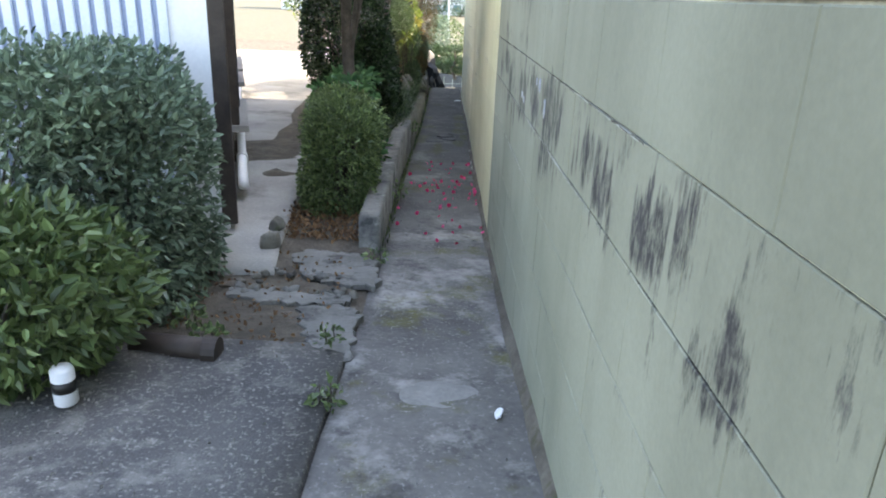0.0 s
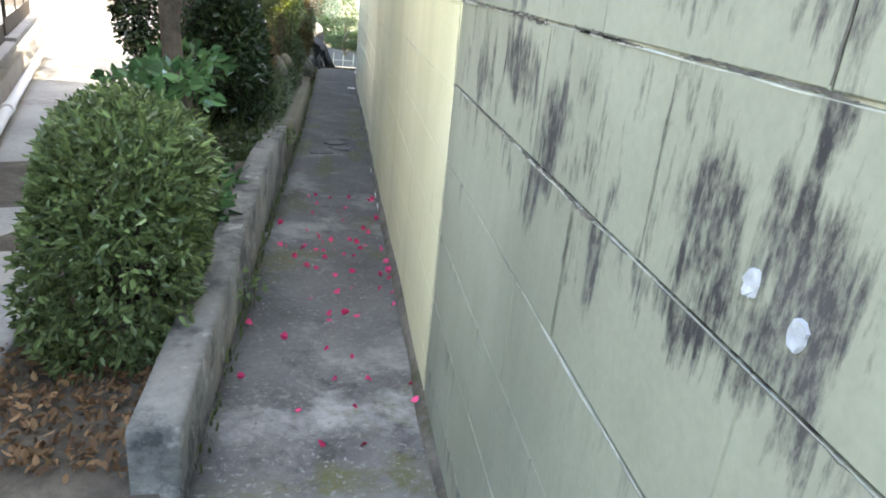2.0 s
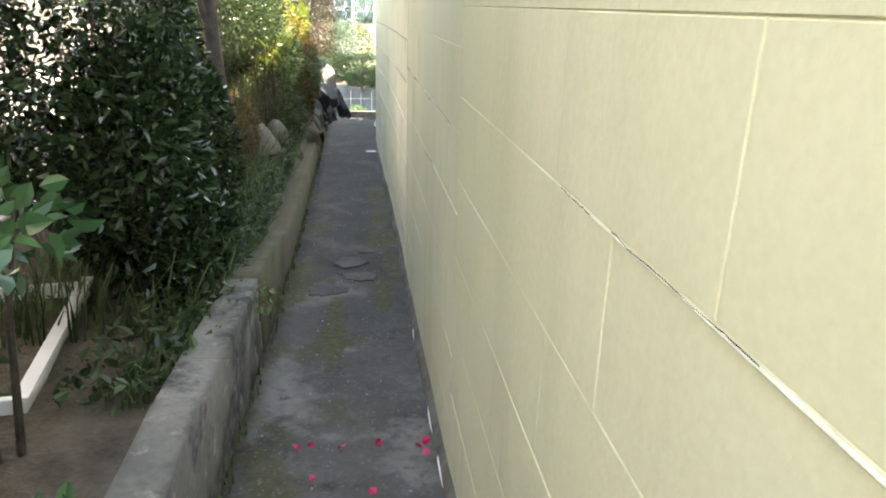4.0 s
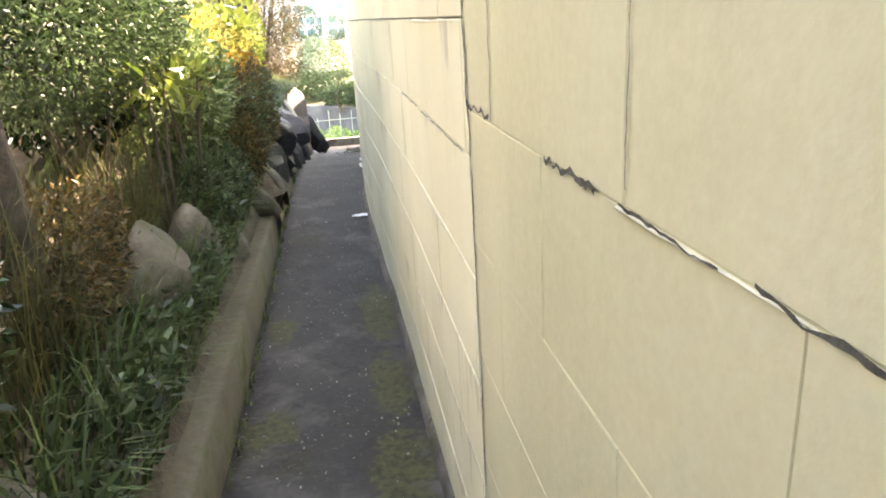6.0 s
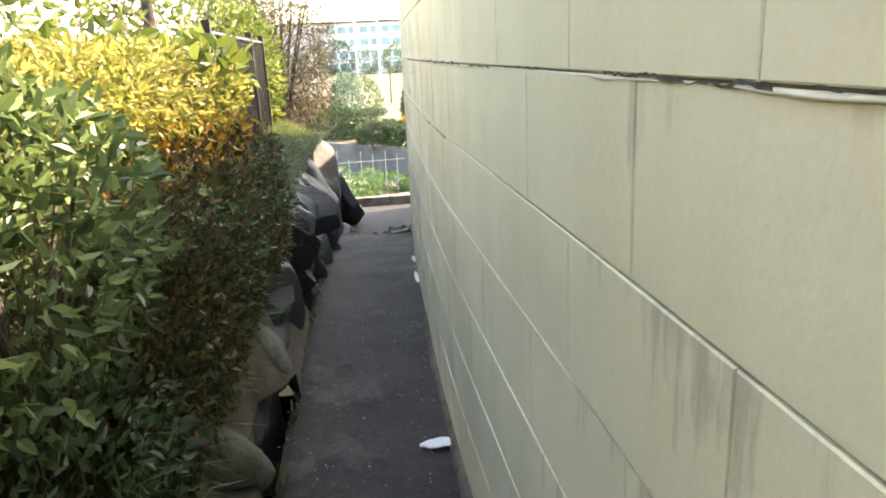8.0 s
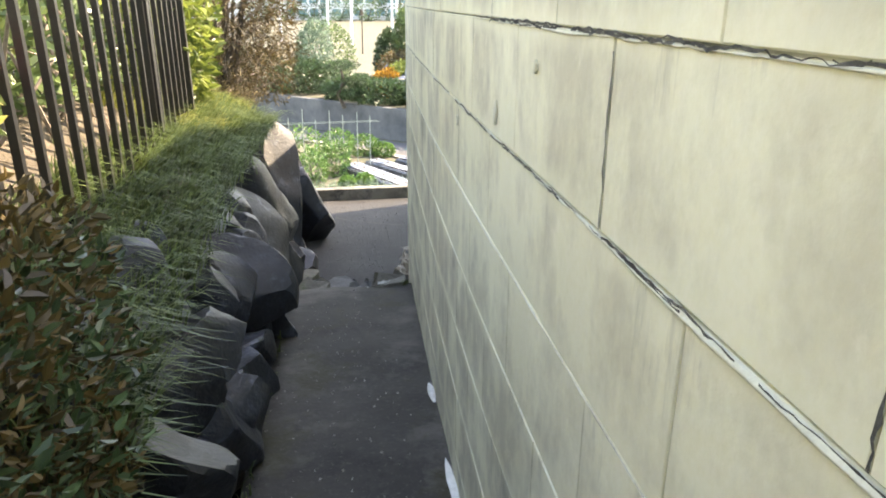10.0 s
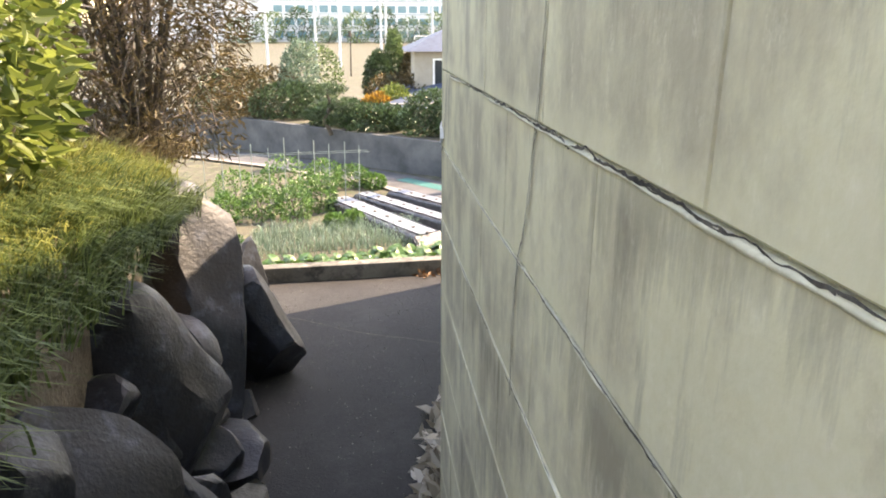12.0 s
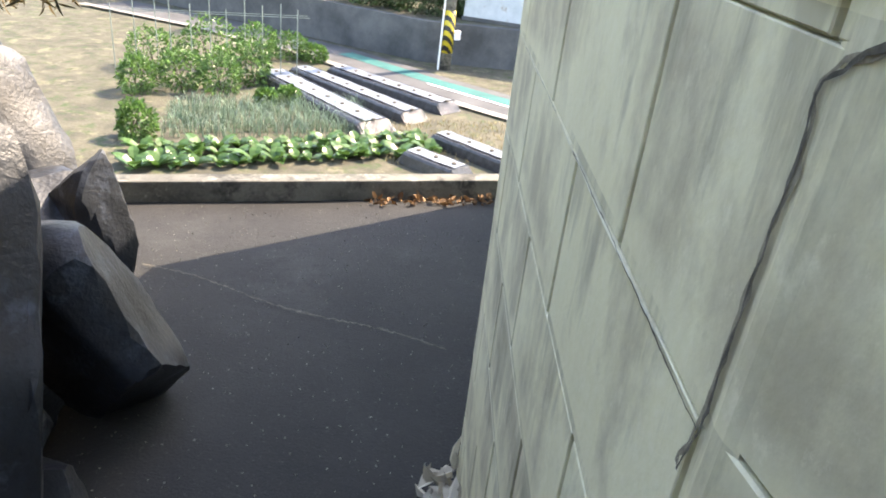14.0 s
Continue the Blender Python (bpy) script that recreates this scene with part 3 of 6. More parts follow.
# ---- wall ----
def wall_sheet(name, y0, y1, material, inset, label, z_top=WALL_TOP):
    """The core of the wall: a solid slab that follows the bend, its face set back by inset."""
    bm = bmesh.new()
    ys = rows(y0, y1, 0.4)
    rings = [[bm.verts.new(v) for v in ((wall_x(y) + inset, y, -1.4), (wall_x(y) + inset, y, z_top), (wall_x(y) + 0.35, y, z_top), (wall_x(y) + 0.35, y, -1.4))] for y in ys]
    for r, q in zip(rings, rings[1:]):
        for k in range(4):
            bm.faces.new((r[k], q[k], q[(k + 1) % 4], r[(k + 1) % 4]))
    bm.faces.new(rings[0])
    bm.faces.new(rings[-1][::-1])
    bmesh.ops.recalc_face_normals(bm, faces=bm.faces)
    return tagged(link_mesh(name, bm, material), label, "wall", kind="structure")


W1 = wall_sheet("wall_1", -6, CRACK_1, M_JOINT, 0.0055, "grey-green painted concrete block wall streaked with black mould")
W2 = wall_sheet("wall_2", CRACK_1, CRACK_2, M_WALL_2, 0.0018, "smooth cream painted retaining wall with faint joints")
W3 = wall_sheet("wall_3", CRACK_2, 15.772, M_JOINT, 0.0055, "cream painted concrete block wall with cracked joints")
W5 = wall_sheet("wall_5", 15.772, END_Y, M_JOINT, 0.0055, "weathered end of the block wall bending beside the driveway")

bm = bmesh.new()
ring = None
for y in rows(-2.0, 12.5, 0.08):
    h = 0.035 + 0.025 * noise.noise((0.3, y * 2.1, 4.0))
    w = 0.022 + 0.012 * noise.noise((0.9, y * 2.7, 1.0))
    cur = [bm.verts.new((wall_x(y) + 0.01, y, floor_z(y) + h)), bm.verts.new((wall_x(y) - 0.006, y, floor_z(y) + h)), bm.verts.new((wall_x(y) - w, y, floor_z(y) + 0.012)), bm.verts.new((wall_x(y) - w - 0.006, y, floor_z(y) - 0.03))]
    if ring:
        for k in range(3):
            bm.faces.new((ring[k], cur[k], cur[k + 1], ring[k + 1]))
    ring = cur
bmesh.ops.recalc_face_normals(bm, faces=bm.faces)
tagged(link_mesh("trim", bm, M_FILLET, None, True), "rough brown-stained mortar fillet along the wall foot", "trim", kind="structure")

# ---- house ----
HOUSE_ANG = 16.0
house = thing("house", "old house with bluish corrugated siding, white corner and dark wooden sashes", "house", at=(-1.17, 3.55, 0), turn=HOUSE_ANG)
bm = bmesh.new()
# darker back sheet paints the shade between the ribs
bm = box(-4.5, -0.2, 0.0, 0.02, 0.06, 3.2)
siding = part("corrugated_siding", bm, M_SIDING_SHADE, house, "bluish corrugated metal siding, groove shade put into its colour")
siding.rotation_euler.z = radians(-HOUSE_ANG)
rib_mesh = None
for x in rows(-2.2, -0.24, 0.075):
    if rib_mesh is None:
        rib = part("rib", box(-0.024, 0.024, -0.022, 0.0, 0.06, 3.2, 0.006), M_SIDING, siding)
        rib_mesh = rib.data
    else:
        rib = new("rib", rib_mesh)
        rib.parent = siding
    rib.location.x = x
part("corner_board", box(-0.26, 0.0, 0.02, 0.12, -0.05, 3.2, 0.006), M_WHITE, house, "white plaster corner").rotation_euler.z = radians(-HOUSE_ANG * 0.6)
part("side_wall", box(-0.2, -0.03, 0.1, 9.0, 0.10, 3.2), M_WHITE, house, "white plaster side wall")
part("plinth", box(-0.22, 0.03, 0.05, 9.0, -0.3, 0.14, 0.01), M_WALK, house, "pale concrete plinth")
part("corner_post", box(-0.03, 0.05, 0.02, 0.14, -0.02, 3.1, 0.006), M_DARKWOOD, house, "dark brown wooden post")
for k, (a, b, z) in enumerate(((1.25, 2.5, 0.30), (2.9, 3.7, 0.40), (3.8, 5.6, 0.42))):
    sash = part("sash_window", box(-0.02, 0.09, a, b, z, 3.0, 0.008), M_DARKWOOD, house, "dark brown wooden sash")
    for j in range(3):
        w = (b - a) / 3
        part("pane", box(0.085, 0.098, a + w * j + 0.05, a + w * (j + 1) - 0.05, z + 0.12, 2.9), M_GLASS, sash)
    part("sill", box(-0.02, 0.15, a - 0.03, b + 0.03, z - 0.045, z, 0.006), M_WALK, sash, "pale window sill")
pipe = thing("drain_pipe", "white plastic drain pipe along the house plinth", "pipe", at=(-1.17, 3.55, 0), turn=HOUSE_ANG)
bm = tube(bmesh.new(), [(0.09, y, 0.05 - 0.006 * y) for y in rows(0.6, 8.0, 0.8)], [0.033] * 10, 12)
part("pipe_run", bm, M_WHITE, pipe, smooth=True)
for y in (1.4, 3.4, 5.4):
    part("pipe_joint", tube(bmesh.new(), [(0.09, y - 0.05, 0.05 - 0.006 * y), (0.09, y + 0.05, 0.05 - 0.006 * y)], [0.041, 0.041], 12), M_WHITE, pipe)
# unseen building mass, added and sized to keep the near walkway in shade
upper = thing("shade_block", "unseen plain block behind the retaining wall, added to shade the walkway", "house")
part("wall", box(1.2, 7.0, -6, 10.0, 1.3, 4.4), M_WHITE, upper)
part("roof", box(0.9, 7.3, -6.3, 10.3, 4.4, 4.6), M_SLATE, upper)
fill = box(0.86, 9, -6, 16.5, -1.3, 1.35)
tagged(link_mesh("retained_ground", fill, M_SOIL), "raised ground behind the retaining wall", "ground", kind="structure")
# unseen run of wall bending round the driveway, added to cast its shadow
bm = bmesh.new()
line = [(0.80, 16.9), (1.97, 19.58), (6.5, 21.55)]
# start raised so that the shadow climbs the boulders
tops = [WALL_TOP + 0.22, WALL_TOP, WALL_TOP]
face = [[bm.verts.new((x, y, z)) for z in (-4.3, top)] for (x, y), top in zip(line, tops)]
back = [[bm.verts.new((x + 0.4, y - 0.35, z)) for z in (-4.3, top)] for (x, y), top in zip(line, tops)]
for k in range(2):
    bm.faces.new((face[k][0], face[k][1], face[k + 1][1], face[k + 1][0]))
    bm.faces.new((back[k][0], back[k + 1][0], back[k + 1][1], back[k][1]))
    bm.faces.new((face[k][1], back[k][1], back[k + 1][1], face[k + 1][1]))
bmesh.ops.recalc_face_normals(bm, faces=bm.faces)
tagged(link_mesh("shade_wall", bm, M_WALL_3), "unseen further run of the retaining wall, added to shade the driveway", "wall", kind="structure")

# ---- rocks and stones ----
def boulder(name, at, size, turn, material, label, seed, group="", cuts=17, sharp=True):
    """A broken rock: a ball cut by flat planes and roughened."""
    rng = random.Random(seed)
    bm = bmesh.new()
    bmesh.ops.create_icosphere(bm, subdivisions=4, radius=1.0)
    planes = []
    for _ in range(cuts):
        d = Vector((rng.gauss(0, 1), rng.gauss(0, 1), rng.gauss(0, 0.7))).normalized()
        planes.append((d, rng.uniform(0.5, 0.82)))
    for v in bm.verts:
        for d, h in planes:
            over = v.co.dot(d) - h
            if over > 0:
                v.co -= d * over * (1.0 if sharp else 0.7)
        k = v.co.normalized()
        v.co += k * (0.05 * noise.noise(v.co * 1.9 + Vector((seed, 0, 0))) + 0.018 * noise.noise(v.co * 5 + Vector((0, seed, 0))))
        v.co = Vector((v.co.x * size[0], v.co.y * size[1], v.co.z * size[2]))
    ob = link_mesh(name, bm, material, None, True)
    if sharp:
        ob.data.set_sharp_from_angle(angle=radians(24))
    ob.matrix_world = pose(*at, rng.uniform(-14, 14), rng.uniform(-14, 14), turn)
    return tagged(ob, label, "rock", group)


ROCKS = [((-0.50, 17.15, -0.62), (0.42, 0.55, 0.62), 20), ((-0.22, 17.45, -0.85), (0.26, 0.42, 0.42), 65), ((-0.55, 16.3, -0.62), (0.40, 0.42, 0.55), 80),
         ((-0.33, 15.75, -0.75), (0.22, 0.34, 0.36), 10), ((-0.50, 15.35, -0.45), (0.30, 0.42, 0.42), 130), ((-0.36, 14.75, -0.62), (0.20, 0.30, 0.28), 45),
         ((-0.48, 14.45, -0.35), (0.24, 0.36, 0.32), 100), ((-0.37, 14.05, -0.52), (0.17, 0.28, 0.24), 20), ((-0.44, 13.55, -0.40), (0.20, 0.32, 0.28), 70),
         ((-0.36, 13.1, -0.46), (0.14, 0.24, 0.18), 150), ((-0.60, 18.2, -0.95), (0.30, 0.45, 0.40), 30), ((-0.30, 16.55, -1.0), (0.25, 0.32, 0.27), 50), ((-0.30, 17.0, -1.08), (0.17, 0.25, 0.18), 110)]
ROCKS += [((-0.75, 18.55, -0.75), (0.34, 0.5, 0.5), 70), ((-0.95, 19.2, -0.8), (0.3, 0.4, 0.5), 15)]
ROCKS += [((-0.40, 12.2, -0.20), (0.13, 0.30, 0.20), 5), ((-0.42, 11.75, -0.38), (0.15, 0.42, 0.34), 4), ((-0.41, 12.3, -0.36), (0.15, 0.42, 0.36), 176), ((-0.42, 12.75, -0.38), (0.16, 0.40, 0.36), 3), ((-0.46, 12.05, -0.30), (0.15, 0.4, 0.26), 2)]
rr = random.Random(8)
for y in rows(12.9, 17.3, 0.34):
    for row, (dx, dz, k) in enumerate(((0.03, 0.10, 0.15), (-0.06, 0.33, 0.19), (-0.16, 0.52, 0.17))):
        z = floor_z(min(y, 15.4)) - (0.25 if y > 15.4 else 0) + dz
        if z < bank_z(-0.5, y) + 0.02:
            ROCKS.append(((left_x(min(y, 15)) - 0.12 + dx - 0.05 * (y > 15.4) + rr.uniform(-0.03, 0.03), y + rr.uniform(-0.1, 0.1) + 0.15 * (row % 2), z), (k * rr.uniform(0.7, 1.1), k * rr.uniform(0.9, 1.5), k * rr.uniform(0.8, 1.3)), rr.uniform(0, 180)))
ROCKS.append(((-0.33, 18.15, -0.84), (0.18, 0.30, 0.36), 35))
for k, (at, size, turn) in enumerate(ROCKS):
    boulder("boulder", at, size, turn, M_ROCK, "dark angular boulder in the retaining bank by the path", 11 + k, "boulders of the rock bank")
for k, (at, size, turn) in enumerate([((-0.51, 9.78, -0.10), (0.13, 0.26, 0.27), 4), ((-0.56, 9.27, -0.01), (0.14, 0.20, 0.26), 170), ((-0.60, 8.1, -0.12), (0.15, 0.16, 0.16), 0), ((-0.45, 10.2, -0.15), (0.10, 0.18, 0.15), 0), ((-0.43, 11.0, -0.18), (0.10, 0.2, 0.16), 90), ((-0.42, 11.8, -0.25), (0.11, 0.2, 0.17), 40), ((-0.41, 12.5, -0.28), (0.12, 0.2, 0.2), 10)]):
    boulder("garden_stone", at, size, turn, M_STONE, "rounded mossy garden stone among ferns and grass", 60 + k, "stones along the kerb", 9, False)
for k, (x, y, s) in enumerate([(-0.90, 3.35, 0.065), (-0.93, 3.62, 0.05)]):
    boulder("edging_stone", (x, y, -0.03), (s, s * 1.3, s), 40 * k, M_STONE, "small rough edging stone by the walkway", 90 + k, "edging stones", 12, False)

# ---- plants ----
def shrub(name, at, radii, n, size, material, label, seed, stems=5, flat=0.0, shell=0.55, shape=0.45, trunk=None, category="shrub", base=None):
    rng = np.random.default_rng(seed)
    ob = thing(name, label, category, at=(at[0], at[1], base if base is not None else bank_z(at[0], at[1])))
    c = (0, 0, at[2] - ob.location.z)
    p, d = cloud(rng, n, c, radii, shell, 7, flat)
    keep = p[:, 2] > 0.0
    leaf_mesh("crown", p[keep], d[keep], size, material, ob, rng, shape)
    if stems:
        for k in range(stems):
            a = 2 * math.pi * k / stems + rng.uniform(0, 1)
            r = trunk or 0.012
            e = Vector((math.cos(a) * radii[0] * 0.55, math.sin(a) * radii[1] * 0.55, c[2] + radii[2] * 0.4))
            part("stem", tube(bmesh.new(), [(0.02 * math.cos(a), 0.02 * math.sin(a), -0.05), e * 0.5 + Vector((0, 0, 0.05)), e], [r, r * 0.7, r * 0.3], 6), M_BARK, ob)
    return ob


def tree(name, at, height, radius, lean, crown_at, radii, n, size, material, label, seed, shell=0.4):
    rng = np.random.default_rng(seed)
    z0 = bank_z(at[0], at[1])
    ob = thing(name, label, "tree", at=(at[0], at[1], z0))
    pts = [(lean[0] * k / 6 + 0.02 * math.sin(k * 1.7), lean[1] * k / 6 + 0.02 * math.cos(k * 2.1), -0.1 + (height + 0.1) * k / 6) for k in range(7)]
    part("trunk", tube(bmesh.new(), pts, [radius * (1.15 - 0.11 * k) for k in range(7)], 10), M_BARK, ob, smooth=True)
    c = np.array(crown_at) - np.array([at[0], at[1], z0])
    for k in range(6):
        a = Vector(pts[2 + k % 5])
        e = Vector(c) + Vector((rng.uniform(-0.7, 0.7) * radii[0], rng.uniform(-0.7, 0.7) * radii[1], rng.uniform(-0.3, 0.7) * radii[2]))
        part("limb", tube(bmesh.new(), [a, (a + e) / 2 + Vector((0, 0, 0.06)), e], [radius * 0.45, radius * 0.3, radius * 0.1], 6), M_BARK, ob)
    p, d = cloud(rng, n, c, radii, shell, 9)
    leaf_mesh("crown", p, d, size, material, ob, rng)
    return ob


shrub("hedge_shrub", (-1.95, 2.75, 0.38), (0.75, 0.5, 0.56), 22000, 0.042, M_LEAF_BLUE, "dense dark grey-green clipped hedge in front of the house", 1, 6, 0.5)
shrub("hedge_shrub", (-1.35, 2.75, 0.30), (0.32, 0.40, 0.55), 10000, 0.042, M_LEAF_BLUE, "dense dark grey-green shrub with bare lower twigs", 2, 6, 0.3)
shrub("low_shrub", (-1.55, 1.95, 0.24), (0.62, 0.40, 0.36), 6500, 0.05, M_LEAF_MID, "glossy green low shrub beside the asphalt", 3, 5)
shrub("clipped_azalea", (-0.65, 4.34, 0.22), (0.25, 0.42, 0.40), 15000, 0.030, M_LEAF_MID, "clipped round azalea bush behind the planter kerb", 4, 7, 0.22, 0.62)
shrub("clipped_azalea", (-0.66, 4.42, 0.40), (0.285, 0.46, 0.26), 1900, 0.034, M_LEAF_MID, "loose young azalea shoots over the clipped bush", 14, 9, 0.0, 0.6, 0.34)
shrub("clipped_azalea", (-0.70, 5.0, 0.02), (0.22, 0.25, 0.18), 2600, 0.035, M_LEAF_MID, "low green azalea bush behind the planter kerb", 5, 5, 0.2)
tree("garden_tree", (-0.78, 5.7), 2.3, 0.05, (-0.05, 0.2), (-0.85, 6.1, 1.7), (0.7, 0.9, 0.5), 2500, 0.09, M_LEAF_MID, "slender tree with glossy leaves behind the kerb", 21)
for k, (x, y, z, rx, ry, rz, n, sz, m) in enumerate([
        (-1.08, 7.5, 0.75, 0.50, 0.85, 0.78, 12000, 0.044, M_LEAF_CAMELLIA), (-0.86, 8.1, 0.42, 0.30, 0.55, 0.50, 3000, 0.038, M_LEAF_CAMELLIA), (-0.74, 7.20, 0.36, 0.24, 0.55, 0.52, 6000, 0.044, M_LEAF_CAMELLIA), (-0.66, 7.85, 0.30, 0.15, 0.34, 0.40, 2000, 0.042, M_LEAF_CAMELLIA), (-0.60, 7.25, 0.06, 0.15, 0.55, 0.22, 2600, 0.036, M_LEAF_CAMELLIA), (-0.90, 9.9, 0.84, 0.46, 0.95, 0.36, 21000, 0.024, M_LEAF_DARK),
        (-1.2, 10.4, 0.9, 0.6, 0.8, 0.6, 4200, 0.06, M_LEAF_CAMELLIA), (-0.66, 10.7, 0.48, 0.28, 0.5, 0.42, 3600, 0.042, M_LEAF_MID)]):
    shrub("evergreen_shrub", (x, y, z), (rx, ry, rz), n, sz, m, "leafy evergreen shrub on the bank above the kerb", 30 + k, 5)
shrub("azalea_hedge", (-0.78, 12.05, 0.08), (0.44, 1.05, 0.50), 16000, 0.028, M_LEAF_RUST, "dense azalea hedge with small rust coloured leaves", 40, 6, 0.4, 0.7)
shrub("azalea_hedge", (-0.74, 12.0, 0.04), (0.44, 1.02, 0.47), 12000, 0.026, M_LEAF_DARK, "dense azalea hedge with small dark green leaves", 45, 6, 0.4, 0.7)
shrub("azalea_hedge", (-0.56, 11.4, -0.02), (0.27, 0.75, 0.36), 9000, 0.026, M_LEAF_RUST, "low azalea hedge with rust and dark leaves by the path", 46, 5, 0.3, 0.7)
shrub("azalea_hedge", (-0.58, 10.3, -0.02), (0.22, 0.5, 0.30), 5000, 0.03, M_LEAF_DARK, "low dark green azalea by the path", 47, 5, 0.3, 0.7)
shrub("gold_azalea", (-1.05, 12.15, 0.48), (0.36, 0.75, 0.22), 5200, 0.03, M_LEAF_GOLD, "sunlit golden and orange small leaves on the hedge top", 49, 4, 0.2, 0.4)
shrub("gold_azalea", (-0.80, 11.85, 0.76), (0.30, 0.66, 0.20), 3200, 0.036, M_LEAF_GOLD, "sunlit golden azalea sprays above the hedge", 55, 4, 0.1, 0.4)
shrub("orange_azalea", (-0.70, 12.0, 0.56), (0.34, 0.7, 0.14), 600, 0.036, M_LEAF_ORANGE, "orange tinted azalea sprays on the hedge top", 56, 4, 0.1, 0.4)
shrub("azalea_hedge", (-0.45, 12.4, 0.02), (0.15, 0.55, 0.15), 4500, 0.026, M_LEAF_RUST, "low azalea sprays with rust coloured leaves over the rocks", 57, 4, 0.2, 0.6)
shrub("gold_azalea", (-0.60, 12.55, 0.68), (0.17, 0.40, 0.18), 1700, 0.036, M_LEAF_GOLD, "sunlit golden azalea sprays against the fence", 58, 4, 0.1, 0.35)
shrub("camellia", (-0.58, 12.6, 0.82), (0.16, 0.35, 0.14), 90, 0.085, M_LEAF_YELLOW, "broad yellow-green leaves hanging before the fence", 59, 3, 0, 0.3, 0.55)
shrub("camellia", (-0.92, 12.45, 0.74), (0.46, 0.7, 0.26), 560, 0.075, M_LEAF_YELLOW, "broad-leaved yellow-green shrub above the azalea hedge", 41, 5, 0, 0.3, 0.55)
shrub("privet_shrub", (-1.05, 16.5, 0.70), (0.42, 0.9, 0.8), 4200, 0.07, M_LEAF_YELLOW, "sunlit shrub with glossy leaves and pale bare twigs", 42, 9, 0, 0.25)
shrub("fence_shrub", (-1.25, 14.4, 0.50), (0.36, 1.5, 0.60), 6500, 0.06, M_LEAF_MID, "leafy tangled shrub with bare twigs behind the iron fence", 48, 7, 0, 0.3)
shrub("withered_conifer", (-0.88, 18.5, 1.0), (0.8, 0.72, 1.4), 17000, 0.06, M_LEAF_RUST, "tall half-withered conifer with wiry reddish brown branches", 43, 14, 0, 0.3, 0.12, 0.02)

shrub("brown_azalea", (-0.74, 8.95, 0.20), (0.20, 0.36, 0.24), 3800, 0.024, M_LEAF_RUST, "brownish small-leaved azalea behind the kerb stones", 61, 5, 0.1, 0.5)

# grass on the rock bank
rng = np.random.default_rng(77)
def tufts(rng, count, each, xs, ys, spread):
    """Places of grass blades gathered in tufts."""
    c = np.stack([rng.uniform(*xs, count), rng.uniform(*ys, count)], 1).repeat(each, 0) + rng.normal(0, spread, (count * each, 2))
    return np.c_[c, [bank_z(x, y) - 0.012 for x, y in c]]


ob = thing("grass", "long green grass drooping over the rock bank", "grass", kind="stuff")
blade_mesh("blades", tufts(rng, 330, 26, (-0.84, -0.40), (12.75, 17.2), 0.022), 0.17, (0.65, -0.15, -0.30), 0.0034, M_GRASS, ob, rng)
ob = thing("grass", "short tufted grass between the fence bars", "grass", kind="stuff")
blade_mesh("blades", tufts(rng, 260, 20, (-0.85, -0.42), (12.7, 17.0), 0.035), 0.10, (0.1, -0.3, 0.0), 0.003, M_GRASS, ob, rng)
ob = thing("grass", "yellow-green grass on the bank behind the boulders, sunlight put into its colour", "grass", kind="stuff")
blade_mesh("blades", tufts(rng, 240, 22, (-1.15, -0.62), (15.4, 17.8), 0.03), 0.13, (0.45, -0.35, -0.1), 0.004, M_GRASS_SUN, ob, rng)

# ---- fence ----
fence = thing("iron_fence", "black iron bar fence on the grassy bank", "fence")
for y in rows(13.1, 15.9, 0.14):
    x = -0.66 - 0.03 * (y - 13)
    part("bar", box(x - 0.010, x + 0.010, y - 0.010, y + 0.010, bank_z(x, y) - 0.03, 1.02), M_IRON, fence)
for z in (0.22, 1.0):
    part("rail", tube(bmesh.new(), [(-0.66, 13.05, z), (-0.66 - 0.03 * 2.85, 15.9, z)], [0.016, 0.016], 6), M_IRON, fence)
for y in (13.05, 14.95, 15.9):
    x = -0.66 - 0.03 * (y - 13)
    part("post", box(x - 0.022, x + 0.022, y - 0.022, y + 0.022, bank_z(x, y) - 0.1, 1.06), M_IRON, fence)

# ---- garden below the driveway ----
def gz(y):
    return -4.15 - 0.012 * (y - 19)


def leafy_plant(name, label, n, size, material, seed, group, at=(0, 0, 0), up=0.5, shape=0.6):
    rng = np.random.default_rng(seed)
    ob = thing(name, label, "vegetable", group, at=at)
    a = np.linspace(0, 2 * np.pi * 2.6, n)
    tilt = np.linspace(0.35, 1.0, n)
    for k in range(n):
        d = Vector((math.cos(a[k]) * tilt[k], math.sin(a[k]) * tilt[k], up)).normalized()
        s = d.cross(Vector((0, 0, 1))).normalized()
        u = s.cross(d)
        bm = bmesh.new()
        ln, w = size * rng.uniform(0.8, 1.2), size * shape * 0.5
        prof = [(0, 0.10, 0), (0.3, 0.7, 0.03), (0.62, 1.0, 0.0), (0.88, 0.62, -0.1), (1.0, 0.08, -0.2)]
        rr = []
        for q, ww, dz in prof:
            c = d * ln * q + u * ln * dz * 1.2
            rr.append([bm.verts.new(c - s * w * ww + u * 0.05 * w * 3), bm.verts.new(c), bm.verts.new(c + s * w * ww + u * 0.05 * w * 3)])
        for r, q in zip(rr, rr[1:]):
            bm.faces.new((r[0], r[1], q[1], q[0]))
            bm.faces.new((r[1], r[2], q[2], q[1]))
        part("leaf", bm, material, ob)
    return ob


rng = random.Random(5)
first = None
